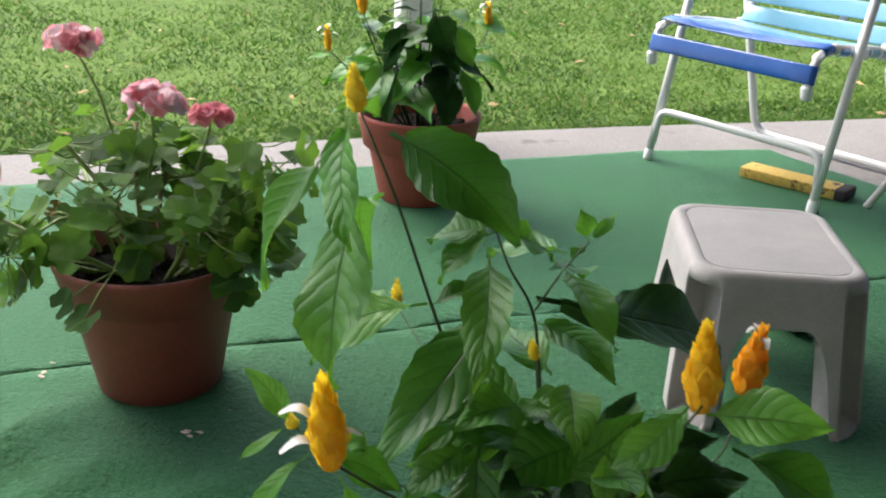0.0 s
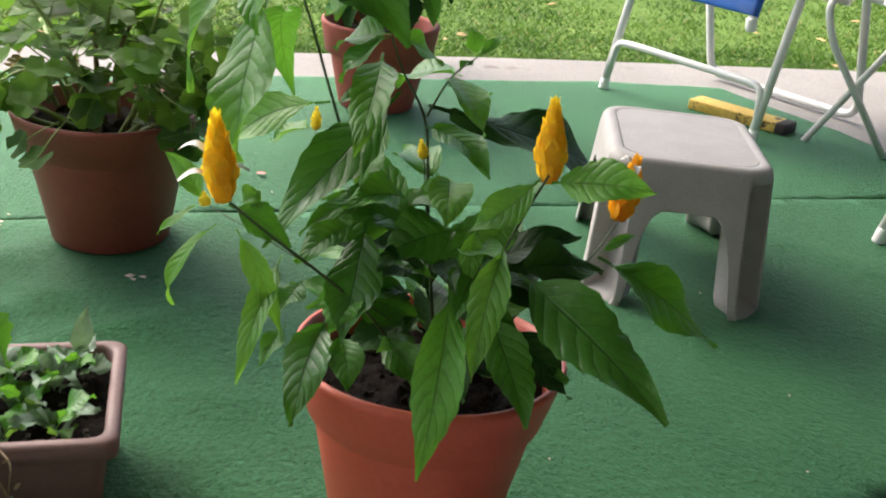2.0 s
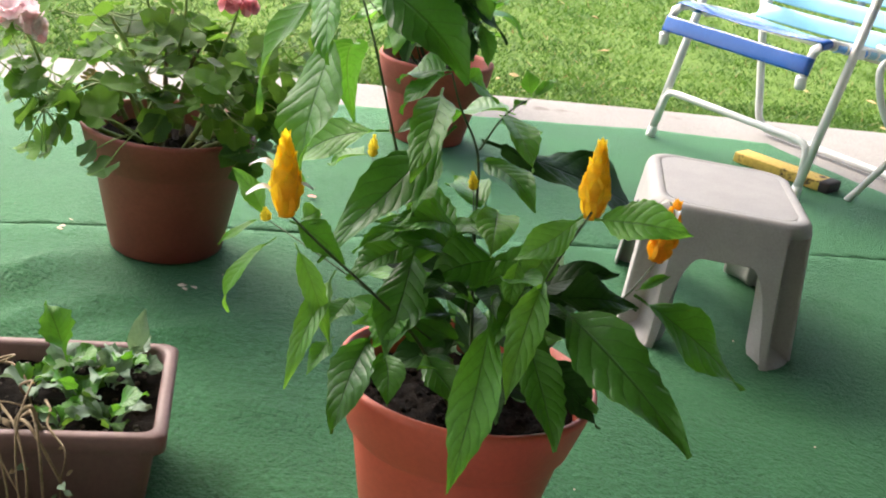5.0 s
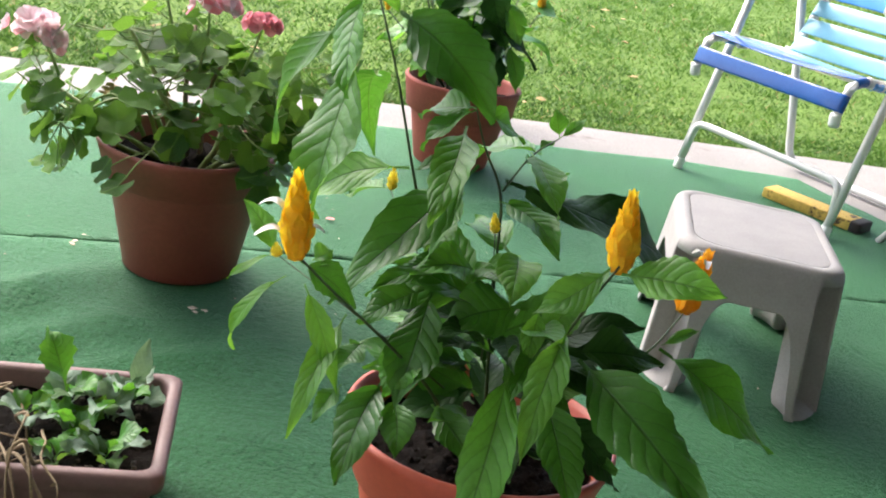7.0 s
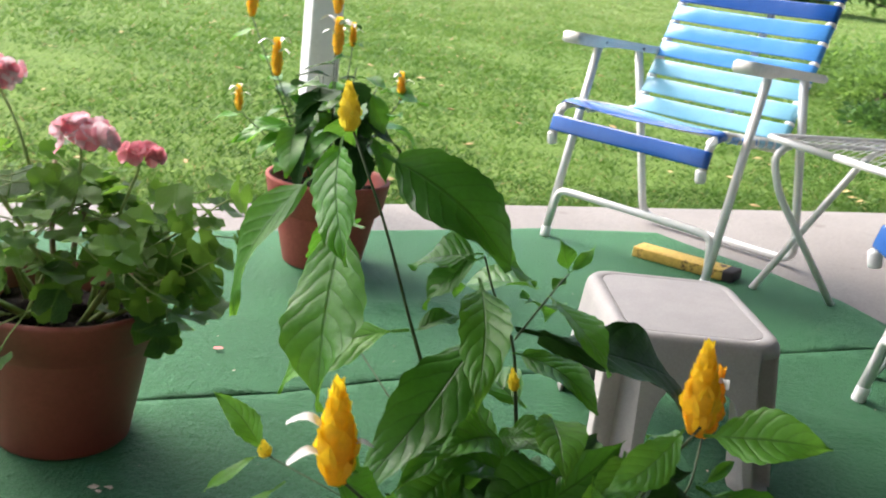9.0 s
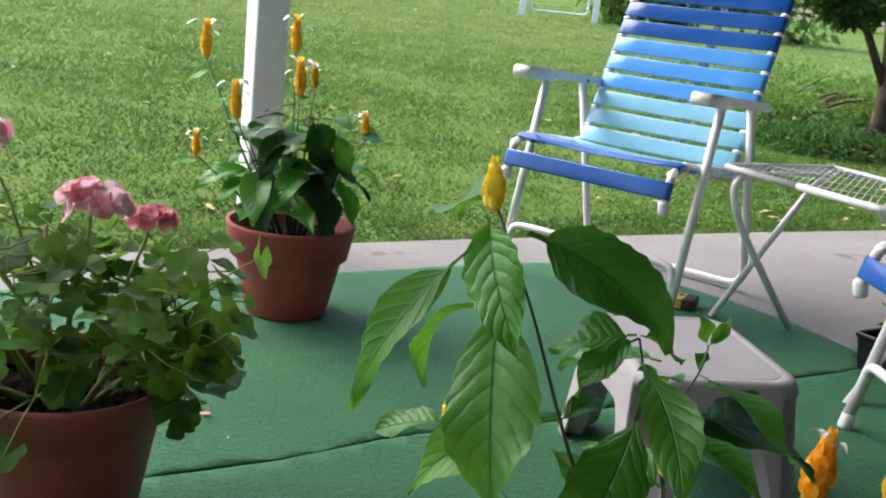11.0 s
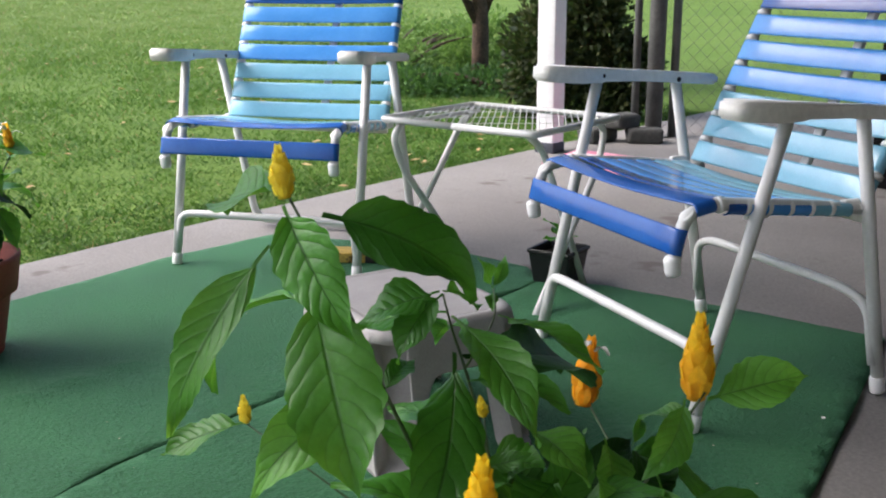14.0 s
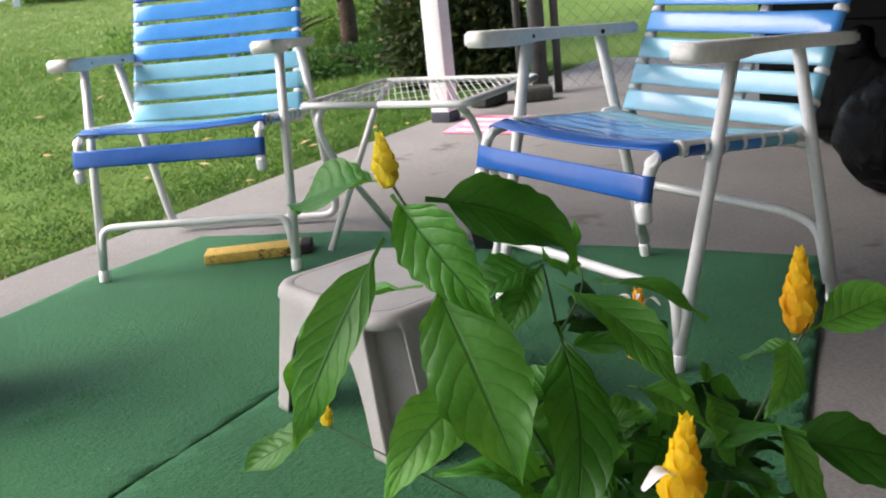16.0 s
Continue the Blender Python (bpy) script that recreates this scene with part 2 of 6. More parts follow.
M_PINKFL = leafy("pink_petal", (0.84, 0.24, 0.32), (0.90, 0.46, 0.52), (0.6, 0.2, 0.25), 3.0, 0.6, (0.8, 0.4, 0.45), 0.4, 0.1)
M_PALEPINK = leafy("pale_pink_petal", (0.86, 0.60, 0.66), (0.93, 0.86, 0.88), (0.6, 0.3, 0.35), 3.0, 0.6, (0.8, 0.55, 0.6), 0.4, 0.1)
M_HERO = leafy("glossy_lance_leaf", (0.026, 0.138, 0.013), (0.085, 0.315, 0.028), (0.012, 0.055, 0.009), 9.0, 0.46, (0.20, 0.48, 0.03), 0.32, 0.55)
M_HERO_PALE = leafy("pale_lance_leaf", (0.052, 0.200, 0.020), (0.125, 0.370, 0.040), (0.020, 0.082, 0.012), 9.0, 0.47, (0.26, 0.54, 0.04), 0.38, 0.55)
M_HERO_DEEP = leafy("deep_green_lance_leaf", (0.019, 0.098, 0.010), (0.052, 0.200, 0.018), (0.007, 0.034, 0.006), 9.0, 0.42, (0.12, 0.36, 0.02), 0.27, 0.5)
# darkest leaf colour, also carrying the shade deep inside the plants
M_HERO_DARK = leafy("dark_shaded_lance_leaf", (0.009, 0.038, 0.007), (0.026, 0.086, 0.013), (0.008, 0.028, 0.006), 9.0, 0.55, (0.06, 0.16, 0.03), 0.12, 0.45)
M_GER = leafy("scalloped_round_leaf", (0.010, 0.052, 0.009), (0.106, 0.265, 0.018), (0.10, 0.24, 0.035), 5.0, 0.55, (0.26, 0.48, 0.06), 0.38)
M_GER.node_tree.nodes["Principled BSDF"].inputs["Specular IOR Level"].default_value = 0.25
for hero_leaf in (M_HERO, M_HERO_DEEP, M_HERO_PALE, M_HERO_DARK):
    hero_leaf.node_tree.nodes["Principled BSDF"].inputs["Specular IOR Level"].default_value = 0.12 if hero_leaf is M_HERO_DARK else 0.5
M_SAGE = leafy("grey_green_leaf", (0.10, 0.20, 0.11), (0.27, 0.38, 0.29), (0.16, 0.26, 0.14), 7.0, 0.6, (0.2, 0.34, 0.1), 0.3)
M_BUSH = leafy("bush_leaf", (0.020, 0.058, 0.015), (0.085, 0.19, 0.040), (0.03, 0.08, 0.02), 5.0, 0.6, (0.14, 0.30, 0.05), 0.35, island=True)
M_LIGHTBUSH = leafy("light_bush_leaf", (0.050, 0.115, 0.025), (0.25, 0.40, 0.10), (0.12, 0.22, 0.05), 5.0, 0.6, (0.2, 0.36, 0.06), 0.4, island=True)
M_DARKBUSH = leafy("dark_bush_leaf", (0.012, 0.030, 0.010), (0.075, 0.080, 0.025), (0.02, 0.04, 0.01), 5.0, 0.6, (0.06, 0.12, 0.02), 0.25, island=True)
for bush_leaf in (M_BUSH, M_LIGHTBUSH, M_DARKBUSH):
    bush_leaf.node_tree.nodes["Principled BSDF"].inputs["Specular IOR Level"].default_value = 0.25


def blade_material():
    m, n, l, b = mat("grass_blade", 0.6)
    geo = n.new("ShaderNodeNewGeometry")
    v = coords(n, l, 1.0)
    patch = noise_fac(n, l, v, 1.6, 8, 0.78)
    f = math_node(n, l, "ADD", math_node(n, l, "MULTIPLY", geo.outputs["Random Per Island"], 0.24), math_node(n, l, "SUBTRACT", math_node(n, l, "MULTIPLY", patch, 1.0), 0.12))
    # the blade colour grows paler and yellower away from the house
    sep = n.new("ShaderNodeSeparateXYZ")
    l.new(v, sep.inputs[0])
    far_tone = n.new("ShaderNodeMapRange")
    far_tone.inputs["From Min"].default_value, far_tone.inputs["From Max"].default_value = 2.5, 14.0
    far_tone.inputs["To Min"].default_value, far_tone.inputs["To Max"].default_value = -0.12, 0.26
    l.new(sep.outputs[1], far_tone.inputs["Value"])
    f = math_node(n, l, "ADD", f, far_tone.outputs["Result"])
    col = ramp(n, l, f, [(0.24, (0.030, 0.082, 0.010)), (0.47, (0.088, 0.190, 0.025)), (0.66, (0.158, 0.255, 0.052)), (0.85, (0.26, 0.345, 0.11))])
    tan = math_node(n, l, "GREATER_THAN", geo.outputs["Random Per Island"], 0.975)
    col = mix(n, l, tan, col, (0.30, 0.24, 0.11))
    l.new(col, b.inputs["Base Color"])
    b.inputs["Specular IOR Level"].default_value = 0.25
    tr = n.new("ShaderNodeBsdfTranslucent")
    l.new(col, tr.inputs["Color"])
    ms = n.new("ShaderNodeMixShader")
    ms.inputs[0].default_value = 0.35
    l.new(b.outputs[0], ms.inputs[1])
    l.new(tr.outputs[0], ms.inputs[2])
    l.new(ms.outputs[0], n["Material Output"].inputs["Surface"])
    return m


M_BLADE = blade_material()


# ---- building helpers ----
def part(name, bm, material, parent=None, label="", smooth=True, at=None):
    """Links a bmesh as one mesh object, under a thing or part when one is given."""
    me = bpy.data.meshes.new(name)
    bmesh.ops.recalc_face_normals(bm, faces=bm.faces)
    bm.to_mesh(me)
    bm.free()
    return mesh_part(name, me, material, parent, label, smooth, at)


def mesh_part(name, me, material, parent=None, label="", smooth=True, at=None):
    if material and not me.materials:
        me.materials.append(material)
    if smooth and len(me.polygons):
        me.polygons.foreach_set("use_smooth", [True] * len(me.polygons))
    ob = new(name, me)
    if parent is not None:
        ob.parent = parent
    if at is not None:
        ob.matrix_basis = at
    return tagged(ob, label)


def thing(name, m, label, category, group="", kind=""):
    ob = new(name)
    ob.matrix_basis = m
    return tagged(ob, label, category, group, kind)


def rounded(points, radius, steps=5):
    """A polyline with its inner corners turned into arcs."""
    pts = [Vector(p) for p in points]
    out = [pts[0]]
    for a, b, c in zip(pts, pts[1:], pts[2:]):
        u, w = (a - b), (c - b)
        r = min(radius, u.length * 0.48, w.length * 0.48)
        p, q = b + u.normalized() * r, b + w.normalized() * r
        for i in range(steps + 1):
            s = i / steps
            out.append((1 - s) ** 2 * p + 2 * s * (1 - s) * b + s * s * q)
    out.append(pts[-1])
    return out


def sweep(bm, points, radius, sides=10, taper=None, caps=True):
    """A tube along points; taper: the radius at its end."""
    pts = [Vector(p) for p in points]
    rings = []
    side = None
    for i, p in enumerate(pts):
        d = (pts[min(i + 1, len(pts) - 1)] - pts[max(i - 1, 0)]).normalized()
        if side is None:
            side = d.orthogonal().normalized()
        side = (side - d * side.dot(d))
        side = side.normalized() if side.length > 1e-6 else d.orthogonal().normalized()
        up = d.cross(side)
        r = radius if taper is None else radius + (taper - radius) * i / (len(pts) - 1)
        rings.append([bm.verts.new(p + r * (math.cos(a) * side + math.sin(a) * up)) for a in (2 * math.pi * k / sides for k in range(sides))])
    for r0, r1 in zip(rings, rings[1:]):
        for k in range(sides):
            bm.faces.new((r0[k], r0[(k + 1) % sides], r1[(k + 1) % sides], r1[k]))
    if caps:
        bm.faces.new(rings[0][::-1])
        bm.faces.new(rings[-1])
    return bm


def tube(points, radius, corner=0.0, sides=10, taper=None):
    return sweep(bmesh.new(), rounded(points, corner) if corner else points, radius, sides, taper)


def block(size, centre=(0, 0, 0), bevel=0.003, segments=2, bm=None):
    own = bmesh.new()
    bmesh.ops.create_cube(own, size=1.0, matrix=Matrix.Translation(centre) @ Matrix.Diagonal((*size, 1)))
    if bevel:
        bmesh.ops.bevel(own, geom=own.edges[:], offset=bevel, segments=segments, affect="EDGES", profile=0.6)
    if bm is None:
        return own
    me = bpy.data.meshes.new("tmp")
    own.to_mesh(me)
    own.free()
    bm.from_mesh(me)
    bpy.data.meshes.remove(me)
    return bm


def lathe(profile, sides=56, wobble=0.0):
    """A turned body from (radius, height) pairs; a radius of nought closes it."""
    bm = bmesh.new()
    rings = []
    for r, z in profile:
        if r <= 1e-6:
            rings.append([bm.verts.new((0, 0, z))])
        else:
            ring = []
            for k in range(sides):
                a = 2 * math.pi * k / sides
                rr = r * (1 + wobble * math.sin(2 * a + 0.7) + 0.5 * wobble * math.sin(5 * a))
                ring.append(bm.verts.new((rr * math.cos(a), rr * math.sin(a), z)))
            rings.append(ring)
    for a, b in zip(rings, rings[1:]):
        for k in range(sides):
            k2 = (k + 1) % sides
            if len(a) == 1:
                bm.faces.new((a[0], b[k], b[k2]))
            elif len(b) == 1:
                bm.faces.new((a[k], a[k2], b[0]))
            else:
                bm.faces.new((a[k], a[k2], b[k2], b[k]))
    return bm


def soil_disc(radius, z, seed, rough=0.008):
    """A lumpy round bed of soil with crumbs."""
    rnd = random.Random(seed)
    prof = [(0, z)] + [(radius * i / 20, z) for i in range(1, 21)]
    bm = lathe(prof, 72)
    for v in bm.verts:
        v.co.z += 1.3 * rough * noise.noise(v.co * 38 + Vector((seed, 0, 0))) + 0.9 * rough * noise.noise(v.co * 130)
    for _ in range(130):
        a, r = rnd.uniform(0, 6.28), radius * math.sqrt(rnd.random()) * 0.95
        bmesh.ops.create_icosphere(bm, subdivisions=1, radius=rnd.uniform(0.0015, 0.005), matrix=Matrix.Translation((r * math.cos(a), r * math.sin(a), z + rnd.uniform(-0.001, 0.006))) @ Matrix.Diagonal((1, rnd.uniform(0.5, 1.6), rnd.uniform(0.5, 1.0), 1)))
    return bm


def leaf_surface(base, tip, width, arch=0.12, facing=None, seed=0, stalk=0.1, fold=0.25, wave=0.12, rows=54, cols=11, shape=0.85, quilt=0.013, teeth=0.0, ends=(0.88, 1.34)):
    """A lance-shaped leaf from base to tip: arched along its length, folded along the midrib, quilted between side veins."""
    rnd = random.Random(seed)
    base, tip = Vector(base), Vector(tip)
    axis = tip - base
    length = axis.length
    d = axis / length
    n = Vector(facing) if facing is not None else Vector((0, 0, 1))
    n = n - d * n.dot(d)
    n = n.normalized() if n.length > 1e-4 else d.orthogonal().normalized()
    s_dir = d.cross(n)
    ctrl = base + axis * 0.5 + n * arch * length
    bend = rnd.uniform(-0.07, 0.07) * length
    twist = rnd.uniform(-0.45, 0.45)
    lop = rnd.uniform(-0.05, 0.05)
    droop = rnd.uniform(0.0, 0.25)
    bm = bmesh.new()
    uv = bm.loops.layers.uv.new("UVMap")
    grid, uvs = [], {}
    ph = rnd.uniform(0, 6.28)
    for i in range(rows + 1):
        s = i / rows
        c = (1 - s) ** 2 * base + 2 * s * (1 - s) * ctrl + s * s * tip + s_dir * bend * math.sin(math.pi * s)
        t = (2 * (1 - s) * (ctrl - base) + 2 * s * (tip - ctrl)).normalized()
        nn = (n - t * n.dot(t)).normalized()
        c = c - nn * droop * length * max(0.0, s - 0.6) ** 2
        sd = s_dir * math.cos(twist * s * s) + nn * math.sin(twist * s * s)
        nn = nn * math.cos(twist * s * s) - s_dir * math.sin(twist * s * s)
        if s < stalk:
            w = width * 0.035
        else:
            q = (s - stalk) / (1 - stalk)
            a, b = ends[0] * shape / 0.85, ends[1] * shape / 0.85
            peak = (a / (a + b)) ** a * (b / (a + b)) ** b
            w = max(width * 0.5 * q ** a * (1 - q) ** b / peak, width * 0.008)
        row = []
        w *= 1 + 0.035 * math.sin(2 * math.pi * 9 * s + ph) * min(1, rows / 30) + 0.06 * math.sin(11 * s + 2 * ph) + 0.02 * math.sin(47 * s + 3 * ph) + (teeth if i % 2 else -teeth)
        for j in range(cols):
            x = 2 * j / (cols - 1) - 1
            lift = fold * abs(x) * w - quilt * width * math.cos(2 * math.pi * (9 * s - 1.2 * abs(x) - 0.8 * x * x + 0.35)) * 2.6 * abs(x) * (1 - abs(x)) ** 0.6
            lift += wave * width * x * x * math.sin(9 * s + ph + (1.5 if x > 0 else 0)) * (1 if s > stalk else 0)
            v = bm.verts.new(c + sd * x * w * (1 + lop * (1 if x > 0 else -1)) + nn * lift)
            uvs[v] = (0.5 + 0.5 * x, s)
            row.append(v)
        grid.append(row)
    for a, b in zip(grid, grid[1:]):
        for j in range(cols - 1):
            f = bm.faces.new((a[j], a[j + 1], b[j + 1], b[j]))
            for lp in f.loops:
                lp[uv].uv = uvs[lp.vert]
    return bm


LEAF_SEED = [0]


def leaf(plant, base, tip, width, arch=0.12, facing=None, material=None, **more):
    """One leaf of a plant, given in the plant's own coordinates."""
    LEAF_SEED[0] += 1
    return part("leaf", leaf_surface(base, tip, width, arch, facing, LEAF_SEED[0], **more), material or M_HERO, plant)


def bract_cone(height, radius, material_seed, levels=8, ranks=4, taper=0.72):
    """Overlapping pointed bracts in a tapering spike."""
    rnd = random.Random(material_seed)
    bm = bmesh.new()
    uv = bm.loops.layers.uv.new("UVMap")
    for lv in range(levels):
        f = lv / (levels - 1)
        z = height * (0.02 + 0.80 * f)
        rad = radius * (1.0 - taper * f ** 1.2) * (0.75 + 0.25 * min(1, f * 6))
        size = height * (0.38 - 0.16 * f)
        for k in range(ranks):
            a = 2 * math.pi * (k + 0.5 * (lv % 2)) / ranks + rnd.uniform(-0.15, 0.15)
            out, tang = Vector((math.cos(a), math.sin(a), 0)), Vector((-math.sin(a), math.cos(a), 0))
            rows = []
            for i in range(5):
                s = i / 4
                w = rad * 1.1 * math.sin(math.pi * (0.18 + 0.82 * s)) ** 0.8
                c = out * rad * (0.50 + 0.50 * math.sin(math.pi * (0.15 + 0.62 * s))) + Vector((0, 0, z + size * s))
                if i == 4:
                    c += out * rad * rnd.uniform(0.0, 0.22)
                rows.append([bm.verts.new(c + tang * w * x - out * abs(x) * w * 0.55) for x in (-1, 0, 1)])
            for r0, r1 in zip(rows, rows[1:]):
                for j in range(2):
                    fc = bm.faces.new((r0[j], r0[j + 1], r1[j + 1], r1[j]))
                    for lp, q in zip(fc.loops, ((j / 2, 0.2), ((j + 1) / 2, 0.2), ((j + 1) / 2, 0.8), (j / 2, 0.8))):
                        lp[uv].uv = q
    sweep(bm, [(0, 0, -height * 0.03), (0, 0, height * 0.5), (0, 0, height * 0.92)], radius * 0.5, 7, radius * 0.1)
    return bm


def petal_surface(length, width, curl):
    """A narrow white petal that curls over."""
    bm = bmesh.new()
    rows = []
    for i in range(7):
        s = i / 6
        w = width * 0.5 * (0.35 + 0.65 * math.sin(math.pi * min(1, 0.15 + s * 0.82)))
        rows.append([bm.verts.new((length * s, w * x, curl * length * math.sin(3.3 * s) + 0.15 * width * abs(x))) for x in (-1, 0, 1)])
    for r0, r1 in zip(rows, rows[1:]):
        for j in range(2):
            bm.faces.new((r0[j], r0[j + 1], r1[j + 1], r1[j]))
    return bm


def spike(plant, base, tip, radius, petals=(), material=None, seed=1, levels=6, taper=0.72):
    """A bract spike with its white petals, between two points in the plant's coordinates. petals: (share of height, heading, length)."""
    base, tip = Vector(base), Vector(tip)
    d = tip - base
    turn = d.to_track_quat("Z", "Y").to_matrix().to_4x4()
    fl = part("flower", bract_cone(d.length, radius, seed, levels, 4, taper), material or M_BRACT, plant, "orange bract spike" if material is M_BRACT_ORANGE else "yellow bract spike", at=Matrix.Translation(base) @ turn)
    for share, heading, length in petals:
        part("petal", petal_surface(length, length * 0.36, 0.30), M_WHITEPETAL, fl, "white petal", at=pose(0, 0, d.length * share, 0, -8, heading) @ pose(radius * 0.5, 0, 0))
    return fl


def stem(plant, points, r0, r1, material=None, name="stem"):
    return part(name, tube(points, r0, 0.03, 7, r1), material or M_STEM, plant)


# ---- ground, slab, carpet, porch ----
SLAB_EDGE = [(-7.0, -1.0), (-3.0, 0.86), (-0.69, 2.0), (0.0, 2.34), (0.36, 2.505), (1.6, 3.03), (2.43, 3.36), (4.4, 4.16)]


def edge_y(x):
    for (x0, y0), (x1, y1) in zip(SLAB_EDGE, SLAB_EDGE[1:]):
        if x <= x1:
            return y0 + (y1 - y0) * (x - x0) / (x1 - x0)
    return SLAB_EDGE[-1][1]


def lawn_z(x, y):
    """The lawn lies a little under the slab and rises gently away from it."""
    away = max(0.0, y - edge_y(max(-7, min(4.4, x))) - 1.2)
    return -0.035 + 0.024 * min(away, 80)


def prism(outline, z0, z1, bevel=0.0):
    """An upright slab over an outline."""
    bm = bmesh.new()
    low = [bm.verts.new((x, y, z0)) for x, y in outline]
    top = [bm.verts.new((x, y, z1)) for x, y in outline]
    bm.faces.new(low[::-1])
    lid = bm.faces.new(top)
    k = len(outline)
    for i in range(k):
        bm.faces.new((low[i], low[(i + 1) % k], top[(i + 1) % k], top[i]))
    if bevel:
        bmesh.ops.bevel(bm, geom=lid.edges[:], offset=bevel, segments=2, affect="EDGES")
    return bm


def build_ground():
    bm = bmesh.new()
    xs = [-600, -200, -80, -40, -20, -12] + [-8 + 0.5 * i for i in range(41)] + [16, 24, 40, 80, 200, 600]
    ys = [-600, -100, -30, -10, -5] + [-2 + 0.5 * i for i in range(41)] + [22, 28, 35, 45, 60, 90, 150, 300, 700]
    grid = [[bm.verts.new((x, y, lawn_z(x, y) + (0.02 * noise.noise((x * 0.7, y * 0.7, 0)) if y > edge_y(max(-7, min(4.4, x))) + 0.6 else 0))) for x in xs] for y in ys]
    for a, b in zip(grid, grid[1:]):
        for i in range(len(xs) - 1):
            bm.faces.new((a[i], a[i + 1], b[i + 1], b[i]))
    return tagged(part("ground", bm, M_LAWN), "short green lawn with dry patches", "lawn", kind="structure")


build_ground()
tagged(part("floor", prism(SLAB_EDGE + [(5.4, 1.0), (5.4, -5.5), (-7.0, -5.5)], -0.12, -0.006, 0.012), M_CONCRETE, smooth=False), "bare grey stained concrete porch slab", "floor", kind="structure")


def carpet_strip(outline, seed, height=0.006):
    """A strip of carpet with a cut edge and soft wrinkles, filled as a fine grid clipped to its outline."""
    bm = bmesh.new()
    verts = [bm.verts.new((x, y, 0)) for x, y in outline]
    bm.faces.new(verts)
    for axis, lo, hi in ((0, -2.4, 1.7), (1, -1.6, 2.4)):
        c = lo
        while c < hi:
            no = (1, 0, 0) if axis == 0 else (0, 1, 0)
            co = (c, 0, 0) if axis == 0 else (0, c, 0)
            bmesh.ops.bisect_plane(bm, geom=bm.verts[:] + bm.edges[:] + bm.faces[:], plane_co=co, plane_no=no)
            c += 0.04
    for v in bm.verts:
        x, y = v.co.x, v.co.y
        z = 0.0035 * noise.noise((x * 5 + seed, y * 5, 1.3)) + 0.0022 * noise.noise((x * 13 + seed, y * 13, 4.1))
        # long soft folds
        for fx, fy, ang, h, w, ln in WRINKLES:
            u = (x - fx) * math.cos(ang) + (y - fy) * math.sin(ang)
            q = -(x - fx) * math.sin(ang) + (y - fy) * math.cos(ang)
            z += h * math.exp(-(q / w) ** 2) * math.exp(-(u / ln) ** 4)
        v.co.z = max(z, -0.001)
    top = bm.faces[:]
    ext = bmesh.ops.extrude_face_region(bm, geom=top)
    for g in ext["geom"]:
        if isinstance(g, bmesh.types.BMVert):
            g.co.z -= height
    return bm


WRINKLES = [(-0.60, 0.24, 1.25, 0.030, 0.036, 0.22), (-0.52, 0.10, 1.1, 0.020, 0.03, 0.25), (-0.30, 0.22, 0.9, 0.013, 0.028, 0.22), (-0.05, 0.12, 0.2, 0.007, 0.026, 0.16), (-0.42, 0.33, 0.1, 0.007, 0.022, 0.18), (0.02, 1.32, 0.35, 0.010, 0.018, 0.20), (-0.15, 0.30, 0.4, 0.006, 0.03, 0.3), (0.86, 0.98, -0.5, 0.008, 0.03, 0.3), (0.3, 1.1, 0.5, 0.005, 0.04, 0.4)]
SEAM = [(-2.2, -0.22), (-0.7, 0.522), (-0.38, 0.70), (-0.13, 0.81), (0.03, 0.905), (0.34, 1.035), (0.91, 1.325), (1.25, 1.475)]
far_strip = tagged(part("carpet", carpet_strip(SEAM + [(1.29, 1.60), (1.22, 1.80), (1.10, 1.98), (0.92, 2.17), (0.80, 2.325), (0.38, 2.185), (-0.03, 1.97), (-0.41, 1.80), (-2.2, 0.93)], 3), M_CARPET), "green outdoor carpet strip with frayed cut edge", "carpet", kind="structure")
near_strip = tagged(part("carpet", carpet_strip([(x + 0.001, y - 0.005) for x, y in SEAM] + [(1.38, 1.345), (1.57, 0.98), (1.685, 0.715), (1.31, 0.478), (0.92, 0.24), (0.40, -0.10), (-0.55, -0.78), (-1.6, -1.45), (-2.2, -1.5)], 7), M_CARPET), "wrinkled green outdoor carpet strip", "carpet", kind="structure")
far_strip.location.z, near_strip.location.z = 0.001, 0.001


def post(x, y, turn, label):
    p = thing("porch_post", pose(x, y, -0.006, 0, 0, turn), label, "post", kind="structure")
    part("shaft", block((0.096, 0.096, 2.44), (0, 0, 1.22), 0.006), M_POST, p)
    part("foot", block((0.103, 0.103, 0.05), (0, 0, 0.025), 0.004), M_POST_FOOT, p, "dark weathered foot")
    return p


post(-0.318, 2.225, 24, "white painted square porch post behind a pot")
post(2.47, 3.27, 24, "white painted square porch post with dark foot")

# unseen roof over the slab, on beam and posts; its edges shape the light
ROOF = [(-1.95, 1.945), (-0.6, 2.555), (0.16, 2.90), (2.2, 3.77), (4.1, 4.62), (5.4, 1.6), (5.4, -1.8), (-1.95, -1.8)]
tagged(part("ceiling", prism(ROOF, 2.58, 2.72), M_CEIL, smooth=False), "pale painted porch ceiling, unseen, shading the slab", "ceiling", kind="structure")
beam = bmesh.new()
sweep(beam, [(-1.65, 1.595, 2.51), (-0.318, 2.225, 2.51), (0.9, 2.75, 2.51), (2.47, 3.27, 2.51), (4.1, 4.0, 2.51)], 0.085, 4)
tagged(part("trim", beam, M_POST, smooth=False), "white roof beam along the porch edge", "beam", kind="structure")
